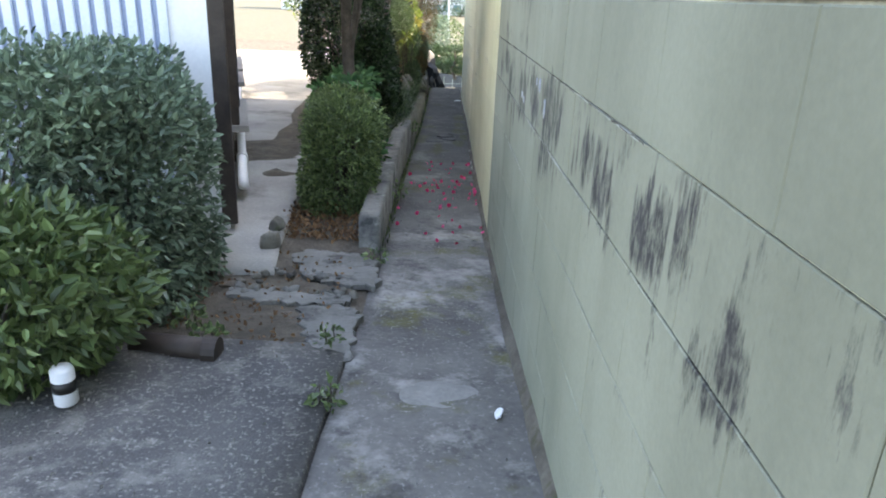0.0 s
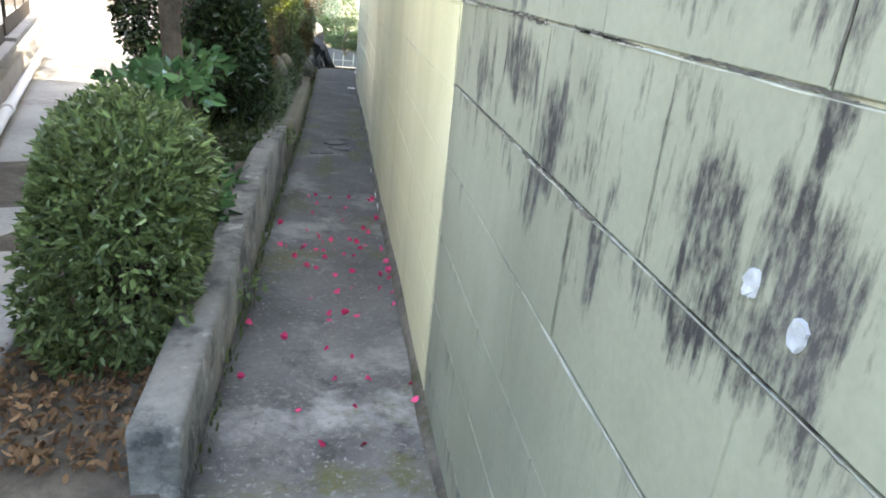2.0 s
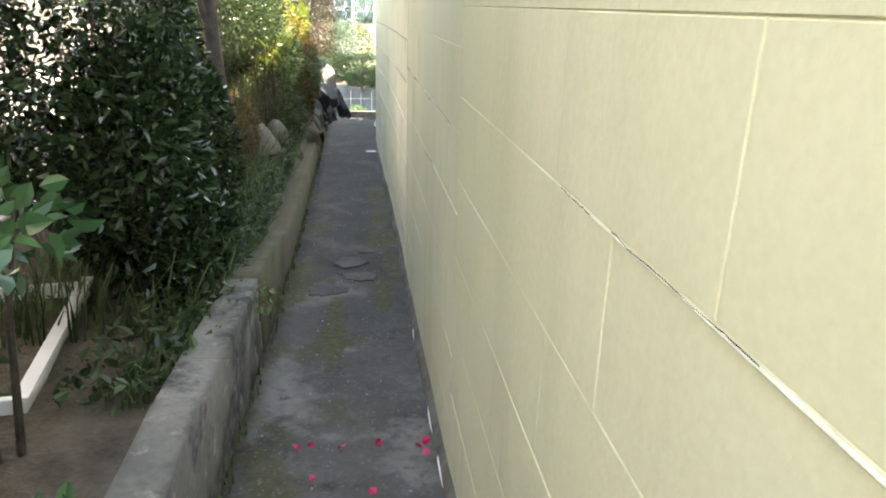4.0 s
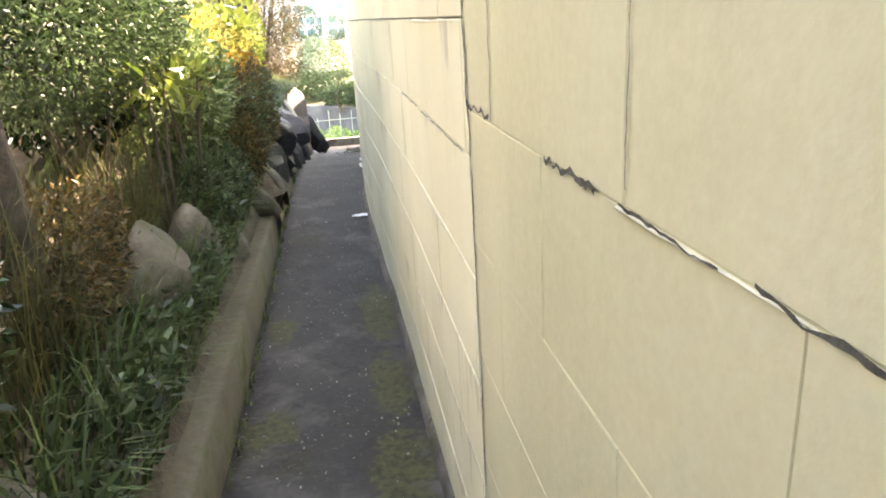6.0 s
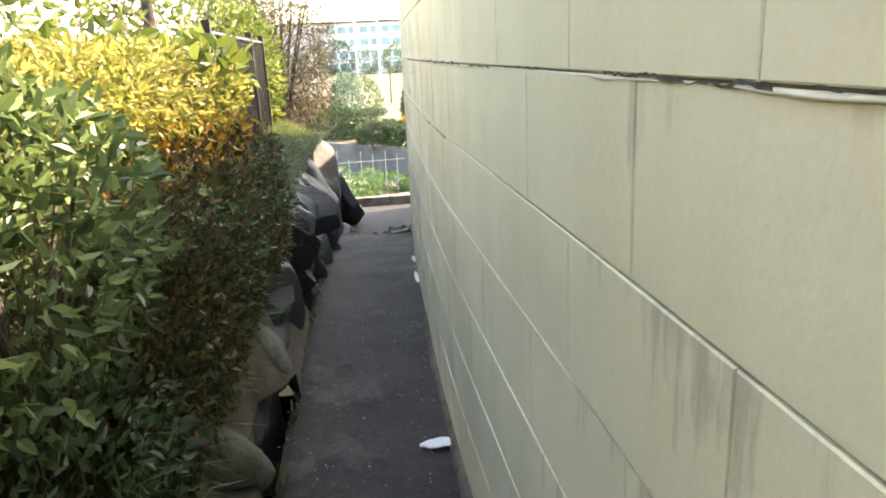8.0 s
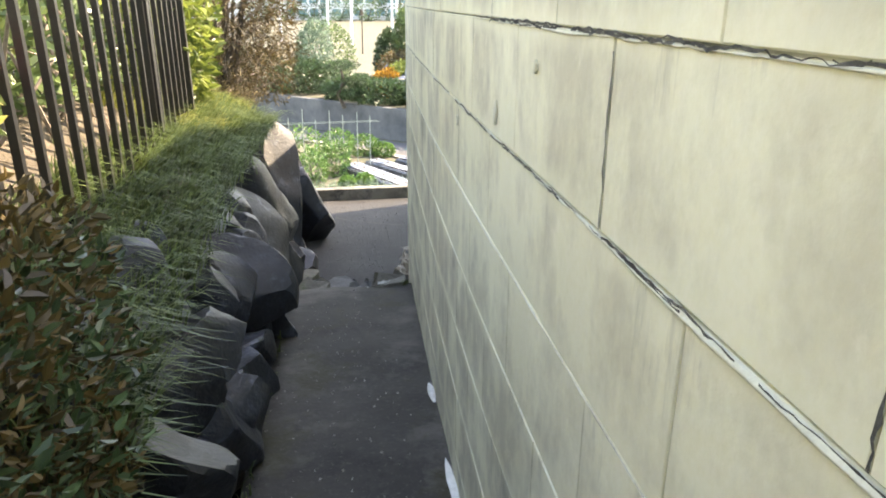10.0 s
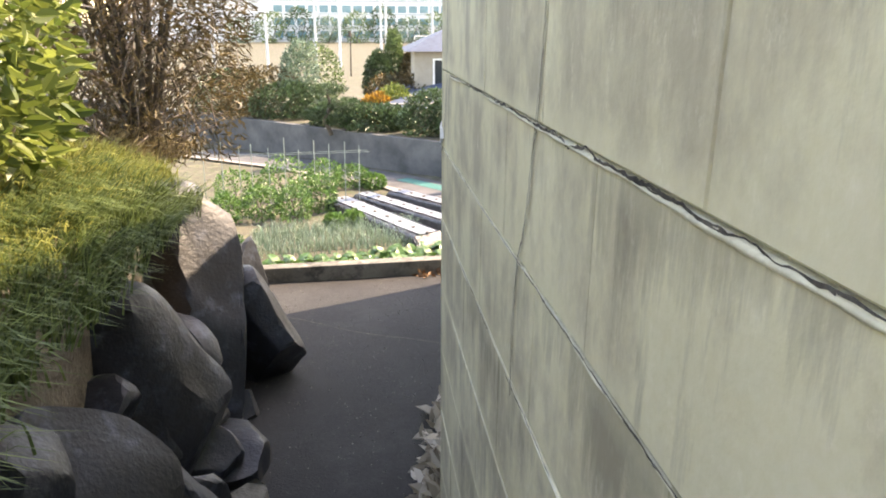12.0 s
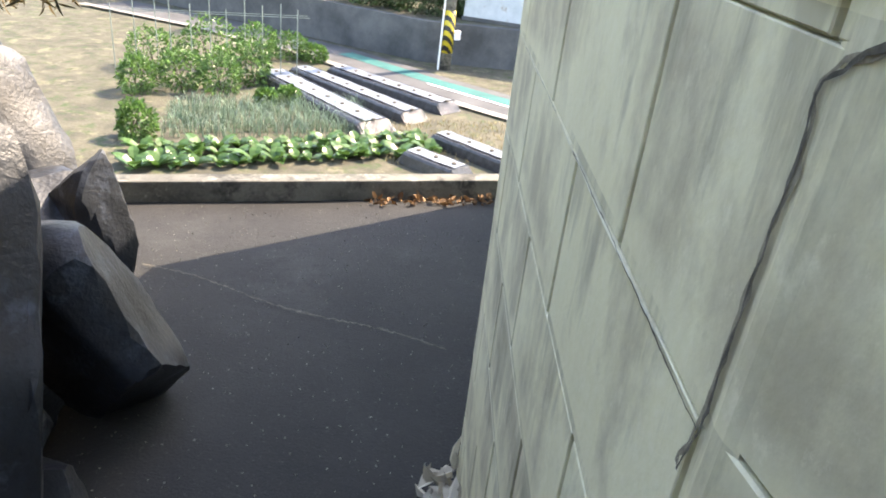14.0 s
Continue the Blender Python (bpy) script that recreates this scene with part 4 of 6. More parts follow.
for r in range(3):
    for k in range(17):
        x = -1.75 + 0.33 * k + rng.uniform(-0.06, 0.06)
        y = 27.3 + 0.42 * r + 0.055 * k + rng.uniform(-0.08, 0.08)
        m = pose(x, y, gz(y), 0, 0, rng.uniform(0, 360)) @ Matrix.Scale(rng.uniform(0.8, 1.2), 4)
        if first is None:
            first = leafy_plant("leafy_vegetable", "broad-leaved green vegetable plant in a garden row", 9, 0.34, M_LEAF_VEG, 3, "leafy vegetables in the near row")
            first.matrix_world = m
        else:
            ob = copy_thing(first, m)
            ob.scale = (rng.uniform(0.8, 1.2),) * 3
nrng = np.random.default_rng(9)
p = np.stack([nrng.uniform(-1.5, 2.6, 2600), np.round(nrng.uniform(29.1, 31.4, 2600) / 0.3) * 0.3], 1)
p[:, 1] += nrng.normal(0, 0.03, 2600) + 0.06 * p[:, 0]
p = np.c_[p, [gz(y) for y in p[:, 1]]]
ob = thing("onion_rows", "thin grey-green onion leaves in rows on dry soil", "vegetable", kind="stuff")
blade_mesh("blades", p, 0.34, (0, 0, 0), 0.008, M_LEAF_BLUE, ob, nrng)
for k, (x, y, w, h) in enumerate([(-2.3, 32.2, 0.45, 0.5), (-1.4, 32.6, 0.55, 0.55), (-0.5, 32.3, 0.5, 0.6), (0.2, 33.2, 0.5, 0.6), (-2.2, 34.6, 0.7, 0.55), (-0.9, 35.2, 0.8, 0.7), (0.3, 35.8, 0.6, 0.6), (1.2, 36.3, 0.55, 0.4), (1.9, 36.0, 0.45, 0.28), (0.5, 31.4, 0.25, 0.2), (1.0, 31.6, 0.25, 0.2), (-1.9, 29.0, 0.35, 0.4)]):
    shrub("bean_plant", (x, y, gz(y) + h * 0.8), (w, w, h), 900, 0.10, M_LEAF_VEG, "bushy green climbing bean plant on thin canes", 200 + k, 3, base=gz(y), category="vegetable")
trellis = thing("bean_trellis", "thin pale garden canes joined by wires", "trellis")
for k in range(11):
    x, y = -2.9 + 0.42 * k, 33.2 + 0.33 * (k % 3) * 1.4
    part("cane", tube(bmesh.new(), [(x, y, gz(y) - 0.1), (x + 0.03, y, gz(y) + 1.75 + 0.2 * (k % 2))], [0.013, 0.012], 6), M_CANE, trellis)
for y, z in ((33.2, 1.6), (34.1, 1.5)):
    part("wire", tube(bmesh.new(), [(-2.9, y, gz(y) + z), (1.6, y, gz(y) + z + 0.05)], [0.008, 0.008], 5), M_CANE, trellis)


def mulch_ridge(a, b, width, height, n=24):
    """A long soil ridge wrapped in black sheet, with creases and small planting holes."""
    ob = thing("mulch_ridge", "long planting ridge wrapped in shiny black plastic sheet", "planting ridge", "black plastic ridges")
    a, b = Vector(a), Vector(b)
    d = (b - a).normalized()
    s = Vector((-d.y, d.x, 0))
    bm = bmesh.new()
    prof = [(-0.62, -0.02), (-0.56, 0.80), (-0.48, 0.98), (0, 1.0), (0.48, 0.98), (0.56, 0.80), (0.62, -0.02)]
    rr = []
    for k in range(n + 1):
        c = a + (b - a) * k / n
        end = 0.02 if k in (0, n) else 1.0
        rr.append([bm.verts.new(c + s * u * width + Vector((0, 0, gz(c.y) + max(v * height * end, -0.02) + 0.02 * noise.noise((c.x * 3 + u * 4, c.y * 3, 2))))) for u, v in prof])
    for r, q in zip(rr, rr[1:]):
        for k in range(len(prof) - 1):
            bm.faces.new((r[k], q[k], q[k + 1], r[k + 1]))
    bmesh.ops.recalc_face_normals(bm, faces=bm.faces)
    part("sheet", bm, M_MULCH, ob, "creased black plastic")
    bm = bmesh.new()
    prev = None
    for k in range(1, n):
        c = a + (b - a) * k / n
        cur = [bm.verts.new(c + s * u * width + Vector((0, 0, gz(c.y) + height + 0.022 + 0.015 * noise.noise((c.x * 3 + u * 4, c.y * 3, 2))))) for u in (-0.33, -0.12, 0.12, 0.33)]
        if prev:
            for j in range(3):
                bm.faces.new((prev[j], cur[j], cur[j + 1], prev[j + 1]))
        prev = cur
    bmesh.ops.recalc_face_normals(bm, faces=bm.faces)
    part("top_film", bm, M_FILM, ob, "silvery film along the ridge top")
    for k in range(2, n, 3):
        c = a + (b - a) * k / n
        part("planting_hole", tube(bmesh.new(), [c + Vector((0, 0, gz(c.y) + height + 0.01)), c + Vector((0, 0, gz(c.y) + height + 0.045))], [0.05, 0.045], 8), M_SOIL, ob)
    return ob


mulch_ridge((0.62, 33.9, 0), (2.75, 29.4, 0), 0.75, 0.24)
mulch_ridge((1.35, 34.4, 0), (3.75, 30.2, 0), 0.6, 0.24)
mulch_ridge((2.35, 34.6, 0), (4.75, 31.0, 0), 0.6, 0.24)
mulch_ridge((3.05, 27.9, 0), (3.9, 26.7, 0), 0.5, 0.24, 10)
mulch_ridge((3.85, 29.0, 0), (5.1, 27.0, 0), 0.5, 0.24, 12)
rng2 = np.random.default_rng(31)
p = np.stack([rng2.uniform(2.6, 5.8, 1500), rng2.uniform(27.6, 30.4, 1500)], 1)
p = np.c_[p, [gz(y) for y in p[:, 1]]]
blade_mesh("straw", p, 0.10, (0, 0, 0), 0.006, M_STRAW, thing("straw_litter", "dry yellow straw and grass on the garden soil", "straw", kind="stuff"), rng2)
sign = thing("garden_sign", "small white board standing at the end of a bed", "sign", at=(1.55, 36.4, gz(36.4)))
part("board", box(-0.22, 0.22, -0.01, 0.01, 0.25, 0.5, 0.004), M_WHITE, sign)
part("stake", box(-0.02, 0.02, 0.012, 0.035, -0.1, 0.45), M_CANE, sign)


# ---- street and houses beyond ----
def ribbon(name, pts, width, z, material, label, category):
    bm = bmesh.new()
    prev = None
    for k, p in enumerate(pts):
        a, b = Vector(pts[max(k - 1, 0)]), Vector(pts[min(k + 1, len(pts) - 1)])
        d = (b - a).normalized()
        s = Vector((-d.y, d.x))
        cur = [bm.verts.new((*q, gz(q.y) + z)) for q in (Vector(p) + s * width / 2, Vector(p) - s * width / 2)]
        if prev:
            bm.faces.new((prev[0], prev[1], cur[1], cur[0]))
        prev = cur
    bmesh.ops.recalc_face_normals(bm, faces=bm.faces)
    return tagged(link_mesh(name, bm, material), label, category, kind="structure")


STREET_EDGE = [(-5.5, 43.5), (-1.5, 40.2), (2.0, 36.4), (4.1, 33.2), (5.8, 31.0), (8.0, 28.4), (12, 24.0)]


def beside(d):
    """The street's garden edge moved sideways by d."""
    return [(x + 0.8 * d, y + 0.6 * d) for x, y in STREET_EDGE]


ribbon("street", beside(0.95), 1.9, 0.02, M_STREET, "narrow grey asphalt street beyond the garden", "street")
ribbon("green_lane", beside(1.22)[2:], 0.55, 0.028, M_TEAL, "green painted walking lane along the street", "street")
ribbon("lane_line", beside(0.86)[3:], 0.09, 0.034, M_WHITE, "white painted lane line", "street")
ribbon("street_kerb", beside(-0.1), 0.30, 0.06, M_PATCH, "pale concrete edge between street and garden", "kerb")
WALLINE = [(-16, 58), (-5, 47.0), (3.2, 38.4), (5.3, 36.5), (8, 35.8), (14, 34.8)]
bm = bmesh.new()
prev = None
for x, y in WALLINE:
    cur = [bm.verts.new((x, y, -4.5)), bm.verts.new((x, y, -3.15)), bm.verts.new((x + 0.1, y + 0.25, -3.15)), bm.verts.new((x + 0.1, y + 0.25, -4.5))]
    if prev:
        for k in range(3):
            bm.faces.new((prev[k], prev[k + 1], cur[k + 1], cur[k]))
    prev = cur
bmesh.ops.recalc_face_normals(bm, faces=bm.faces)
street_wall = tagged(link_mesh("wall_street", bm, M_GREY_BLOCK), "dark grey block retaining wall beside the street", "wall", kind="structure")
bm = bmesh.new()
vs = [bm.verts.new((x + 0.1, y + 0.2, -3.17)) for x, y in WALLINE] + [bm.verts.new(v) for v in ((60, 50, -3.5), (60, 80, -4.75), (-60, 80, -4.75), (-40, 62, -3.8))]
bm.faces.new(vs)
tagged(link_mesh("terrace_ground", bm, M_GROUND), "earth terrace above the street wall", "ground", kind="structure")
for k, (x, y, rx, rz, m, n, lab) in enumerate([
        (-3.5, 48, 1.6, 1.0, M_LEAF_DARK, 1200, "dark hedge above the street wall"), (-1.0, 45, 1.4, 0.8, M_LEAF_DARK, 1100, "dark hedge above the street wall"), (1.2, 42.5, 1.2, 0.55, M_LEAF_DARK, 1000, "dark clipped hedge above the street wall"),
        (2.6, 42.5, 0.7, 0.6, M_LEAF_ORANGE, 700, "orange-leaved bush above the street wall"), (3.4, 43, 0.8, 0.75, M_LEAF_YELLOW, 700, "yellow-green bush above the street wall"), (4.4, 39.4, 1.1, 0.85, M_LEAF_DARK, 1000, "dark evergreen bush above the street wall"),
        (5.9, 38.4, 1.4, 0.95, M_LEAF_DARK, 1200, "dark evergreen bush above the street wall"), (7.6, 38.4, 1.4, 1.0, M_LEAF_DARK, 1200, "dark evergreen bush above the street wall"), (2.4, 40.8, 1.2, 0.5, M_LEAF_DARK, 1000, "dark clipped hedge above the street wall"), (-2.2, 46, 1.6, 1.1, M_LEAF_RUST, 1000, "brownish thicket above the street wall"), (4.0, 45.5, 1.6, 0.9, M_LEAF_RUST, 1000, "brownish thicket above the street wall"), (9.2, 38.6, 1.4, 1.1, M_LEAF_DARK, 1200, "dark evergreen bush above the street wall"), (-0.5, 46, 0.8, 1.7, M_LEAF_BLUE, 900, "tall grey-green bamboo clump above the street wall"), (0.2, 52, 1.3, 1.6, M_LEAF_MID, 900, "pale green bush near the playground")]):
    shrub("terrace_shrub", (x, y, -3.2 + rz * 0.8), (rx * 1.15, rx * 0.9, rz * 1.25), n * 3, 0.15, m, lab, 300 + k, 3, base=-3.2)
for k, (x, y, h, r, m) in enumerate([(3.6, 52, 3.6, 0.75, M_LEAF_DARK), (4.5, 52.5, 4.4, 0.5, M_LEAF_MID), (5.5, 52, 3.7, 0.8, M_LEAF_RUST)]):
    shrub("conifer_tree", (x, y, -4.0 + h * 0.5), (r * 1.1, r, h * 0.52), 5500, 0.14, m, "upright conifer beside the playground", 330 + k, 1, base=-4.2, trunk=0.08, category="tree")
pine = thing("topiary_pine", "cloud-pruned garden pine with flat dark pads", "tree", at=(0.62, 40.5, -3.2))
part("trunk", tube(bmesh.new(), [(0.1, 0, -0.1), (-0.12, 0, 0.5), (0.1, 0, 1.0), (0, 0, 1.6)], [0.09, 0.08, 0.06, 0.04], 8), M_BARK, pine)
prng = np.random.default_rng(51)
for x, z, r in ((0.0, 1.62, 0.75), (0.55, 1.0, 0.6), (-0.5, 0.72, 0.55), (0.3, 0.45, 0.5)):
    q, d = cloud(prng, 1100, (x, 0, z), (r, r * 0.8, 0.17), 0.3, 6)
    leaf_mesh("pad", q, d, 0.10, M_LEAF_DARK, pine, prng, 0.3)

pole = thing("utility_pole", "grey concrete utility pole with yellow and black stripes", "pole", at=(5.75, 35.6, -4.4))
part("shaft", tube(bmesh.new(), [(0, 0, -0.2), (0, 0, 8.0)], [0.16, 0.12], 14), M_KERB, pole, smooth=True)
part("guard", tube(bmesh.new(), [(0, 0, 0.55), (0, 0, 1.75)], [0.172, 0.168], 14), M_STRIPE, pole, "yellow and black striped guard", True)
part("meter_box", box(0.14, 0.32, -0.2, -0.02, 0.95, 1.2, 0.01), M_WHITE, pole, "white box")
part("stay_pipe", tube(bmesh.new(), [(-0.24, -0.05, 0), (-0.17, -0.05, 3.0)], [0.03, 0.03], 8), M_WHITE, pole, "pale side pipe")

shed = thing("shed", "pale blue-grey metal shed with rust stained base", "shed", at=(8.4, 37.6, -3.4), turn=-30)
part("wall", box(-1.4, 2.5, -1.0, 1.0, 0.3, 2.0), M_SHED, shed)
part("base", box(-1.45, 2.5, -1.03, 1.0, -0.1, 0.32), M_GREY_BLOCK, shed)
bm = bmesh.new()
for k in range(14):
    x = -1.6 + 0.32 * k
    add_box(bm, x, x + 0.3, -1.2, 1.2, 2.0 + 0.01 * (k % 2), 2.06 + 0.02 * (k % 2))
part("roof", bm, M_SAND, shed, "pale weathered sheet roof")

far_house = thing("tiled_house", "two-storey house with blue-grey tiled roofs", "house", at=(7.6, 45.5, -4.9), turn=-6)


def hip_roof(bm, x0, x1, y0, y1, z, h, over=0.45):
    x0, x1, y0, y1 = x0 - over, x1 + over, y0 - over, y1 + over
    m = (y1 - y0) / 2
    a = [bm.verts.new(v) for v in ((x0, y0, z), (x1, y0, z), (x1, y1, z), (x0, y1, z))]
    t = [bm.verts.new((x0 + m, (y0 + y1) / 2, z + h)), bm.verts.new((x1 - m, (y0 + y1) / 2, z + h))]
    for f in ((a[0], a[1], t[1], t[0]), (a[1], a[2], t[1]), (a[2], a[3], t[0], t[1]), (a[3], a[0], t[0]), (a[3], a[2], a[1], a[0])):
        bm.faces.new(f)
    return bm


part("wall", box(-4.4, 4.5, -4.2, 4, 0, 2.6), M_CREAM, far_house, "cream lower wall")
part("upper_wall", box(-3.0, 4.0, -1.2, 3.5, 2.6, 4.7), M_CREAM, far_house, "cream upper wall")
part("roof", hip_roof(bmesh.new(), -4.4, 4.5, -4.2, 4, 2.45, 1.1), M_SLATE, far_house, "blue-grey tiled lower roof")
part("roof", hip_roof(bmesh.new(), -3.0, 4.0, -1.2, 3.5, 4.5, 1.3), M_SLATE, far_house, "blue-grey tiled upper roof")
for x in (-2.2, -0.2, 1.8):
    w = part("window", box(x, x + 1.3, -1.26, -1.18, 3.0, 4.2), M_WHITE, far_house)
    part("pane", box(x + 0.08, x + 0.62, -1.28, -1.25, 3.08, 4.12), M_GLASS, w)
    part("pane", box(x + 0.68, x + 1.22, -1.28, -1.25, 3.08, 4.12), M_GLASS, w)

bm = box(-60, 70, 84, 206, -4.9, -4.56)
tagged(link_mesh("playground", bm, M_SAND), "wide pale sand playground in full sun", "ground", kind="structure")
bm = box(-40, 40, 78, 84, -4.9, -4.55)
tagged(link_mesh("lawn_strip", bm, M_LAWN), "strip of dry grass before the playground", "ground", kind="structure")
goal = thing("football_goal", "white football goal frame on the playground", "goal", at=(24.5, 186, -4.56))
for x in (0, 7.2):
    part("post", tube(bmesh.new(), [(x, 0, 0), (x, 0, 2.4)], [0.12, 0.12], 8), M_WHITE, goal)
part("crossbar", tube(bmesh.new(), [(0, 0, 2.4), (7.2, 0, 2.4)], [0.12, 0.12], 8), M_WHITE, goal)
first = thing("net_pole", "tall pale steel net pole at the playground", "pole", "net poles", at=(0.6, 100, -4.6))
part("shaft", tube(bmesh.new(), [(0, 0, 0), (0, 0, 14)], [0.16, 0.12], 8), M_STEEL, first)
for x in (3.4, 8.3, 8.9, 14.5, -5.0, -11.0):
    copy_thing(first, pose(x, 100, -4.6))
lamp = thing("garden_post", "dark slender post at the playground edge", "post", at=(4.0, 88, -4.6))
part("shaft", tube(bmesh.new(), [(0, 0, 0), (0.05, 0, 4.0)], [0.09, 0.06], 6), M_BARK, lamp)
part("head", tube(bmesh.new(), [(0, 0, 4.0), (0, 0, 4.6)], [0.22, 0.15], 6), M_BARK, lamp)
school = thing("school_building", "long pale school building with rows of windows", "building", at=(0, 225, -5))
part("wall", box(-50, 90, 0, 14, 0, 15), M_WHITE, school)
part("roof", box(-51, 91, -1, 15, 15, 15.6), M_GREY_BLOCK, school)
for f in range(4):
    part("storey_band", box(-50, 90, -0.25, 0.0, 1.0 + 3.5 * f, 1.35 + 3.5 * f), M_STEEL, school)
    for k in range(26):
        x = -10 + 3.2 * k
        w = part("window", box(x, x + 2.4, -0.12, 0.05, 1.6 + 3.5 * f, 3.5 + 3.5 * f), M_TEALGLASS, school)
for k in range(11):
    shrub("far_tree", (-18 + 7.5 * k, 212, -1.2 + (k % 3) * 0.7), (4.2, 3.0, 3.6 + (k % 3) * 0.8), 700, 0.7, (M_LEAF_BLUE, M_LEAF_MID, M_LEAF_DARK)[k % 3], "leafy tree in front of the school", 400 + k, 1, base=-4.8, trunk=0.2, category="tree")
# ---- details along the path ----
def flat_chip(name, at, size, material, label, seed, normal_x=False, category="debris", thick=0.006, group=""):
    """A thin broken piece with an uneven outline; on the wall when normal_x."""
    rng = random.Random(seed)
    bm = bmesh.new()
    n = 17
    ring = []
    for k in range(n):
        a = 2 * math.pi * k / n
        r = rng.uniform(0.78, 1.08) if normal_x else rng.uniform(0.86, 1.06)
        ring.append((math.cos(a) * size[0] * r, math.sin(a) * size[1] * r))
    lo = [bm.verts.new((u, v, 0)) for u, v in ring]
    hi = [bm.verts.new((u * 0.94, v * 0.94, thick * rng.uniform(0.6, 1.6))) for u, v in ring]
    bm.faces.new(hi)
    bm.faces.new(lo[::-1])
    for k in range(n):
        bm.faces.new((lo[k], lo[(k + 1) % n], hi[(k + 1) % n], hi[k]))
    ob = link_mesh(name, bm, material)
    ob.matrix_world = pose(*at, 0, -90, 0) if normal_x else pose(*at, 0, 0, rng.uniform(0, 360))
    return tagged(ob, label, category, group)


for k, (y, z, a, b) in enumerate([(2.15, 0.945, 0.035, 0.025), (2.02, 0.895, 0.045, 0.022), (2.22, 0.95, 0.022, 0.016), (2.60, 0.86, 0.022, 0.012), (2.54, 0.85, 0.02, 0.014), (12.87, 0.67, 0.035, 0.010), (12.61, 0.77, 0.016, 0.010), (13.34, 0.58, 0.022, 0.012), (11.62, -0.18, 0.03, 0.012)]):
    flat_chip("paint_flake", (wall_x(y) - 0.001, y, z), (a * 0.62, b * 0.7), M_PEEL if y < 4 else M_LIP, "pale flake of peeling paint on the block wall", 500 + k, True, "paint flake", 0.003, "paint flakes")
for k, (y, l) in enumerate([(6.15, 0.10), (6.42, 0.12), (6.8, 0.13), (7.1, 0.09), (13.3, 0.12), (13.9, 0.07)]):
    flat_chip("mortar_chip", (wall_x(y) - 0.012, y, floor_z(y) + 0.006), (0.014, l), M_FLAKE, "pale crumbled mortar at the foot of the wall", 520 + k, False, "debris", 0.003, "mortar crumbs").rotation_euler = (0, 0, 0)
flat_chip("paper_scrap", (0.24, 11.33, floor_z(11.33) + 0.012), (0.07, 0.03), M_WHITE, "white scrap of paper on the path", 541, False, "paper", 0.004)
flat_chip("paper_scrap", (0.16, 1.75, floor_z(1.75) + 0.012), (0.03, 0.012), M_WHITE, "white scrap of paper on the path", 542, False, "paper", 0.004)
for k, (x, y, a, b) in enumerate([(-0.02, 1.88, 0.15, 0.10)]):
    flat_chip("concrete_patch", (x, y, floor_z(y) + 0.001), (a, b), M_PATCH, "pale worn patch in the concrete path", 550 + k, False, "patch", 0.004, "path patches").rotation_euler = (math.atan2(floor_z(y + 0.1) - floor_z(y - 0.1), 0.2), 0, 0)
def sheet_piece(name, outline, height, material, label, category, seed, thick=0.03, ragged=0.012, group=""):
    """A flat broken piece that follows the ground: an outline roughened between its corners, with real edges."""
    r = random.Random(seed)
    pts = []
    for (x0, y0), (x1, y1) in zip(outline, outline[1:] + outline[:1]):
        n = max(2, int(math.hypot(x1 - x0, y1 - y0) / 0.025))
        pts += [(x0 + (x1 - x0) * k / n + r.gauss(0, ragged) * (k > 0), y0 + (y1 - y0) * k / n + r.gauss(0, ragged) * (k > 0)) for k in range(n)]
    cx, cy = sum(p[0] for p in pts) / len(pts), sum(p[1] for p in pts) / len(pts)
    bm = bmesh.new()
    low = [bm.verts.new((x, y, height(x, y) - thick)) for x, y in pts]
    rim = [bm.verts.new((x, y, height(x, y) - 0.004)) for x, y in pts]
    top = [bm.verts.new((cx + (x - cx) * 0.95, cy + (y - cy) * 0.95, height(x, y))) for x, y in pts]
    mid = bm.verts.new((cx, cy, height(cx, cy) + 0.002))
    for k in range(len(pts)):
        j = (k + 1) % len(pts)
        bm.faces.new((low[k], low[j], rim[j], rim[k]))
        bm.faces.new((rim[k], rim[j], top[j], top[k]))
        bm.faces.new((top[k], top[j], mid))
    bm.faces.new(low[::-1])
    bmesh.ops.recalc_face_normals(bm, faces=bm.faces)
    return tagged(link_mesh(name, bm, material), label, category, group)


def on_bank(x, y):
    return bank_z(x, y) + 0.022


for k, outline in enumerate(([(-0.78, 3.30), (-0.72, 3.40), (-0.47, 3.36), (-0.34, 3.26), (-0.31, 2.86), (-0.45, 2.88), (-0.66, 2.99)],
                             [(-0.60, 2.60), (-0.44, 2.64), (-0.35, 2.58), (-0.33, 2.12), (-0.48, 2.14), (-0.57, 2.42)], [(-0.95, 2.80), (-0.93, 2.70), (-0.66, 2.62), (-0.42, 2.64), (-0.40, 2.74), (-0.68, 2.75)])):
    sheet_piece("concrete_slab", outline, on_bank, M_SLAB, "broken pale concrete slab between pad and planter", "slab", 560 + k, group="broken slabs")
sheet_piece("gully", [(-1.0, 2.98), (-1.0, 2.84), (-0.68, 2.77), (-0.42, 2.77), (-0.40, 2.85), (-0.66, 2.94)], lambda x, y: on_bank(x, y) - 0.014, M_SOIL, "dark silted drainage gully between broken slabs", "gully", 566)
r = random.Random(567)
for k in range(34):
    x = r.uniform(-0.95, -0.38)
    y = 2.78 + (0.18 if k % 3 == 0 else -0.02) + r.gauss(0, 0.035) - 0.12 * (x + 0.4)
    boulder("rubble", (x, y, on_bank(x, y)), (r.uniform(0.012, 0.034), r.uniform(0.012, 0.03), r.uniform(0.008, 0.02)), r.uniform(0, 180), M_SLAB if k % 4 else M_STONE, "small lump of broken concrete beside the gully", 800 + k, "rubble of the gully", 7, False)


def on_path(x, y):
    return floor_z(y) + 0.013


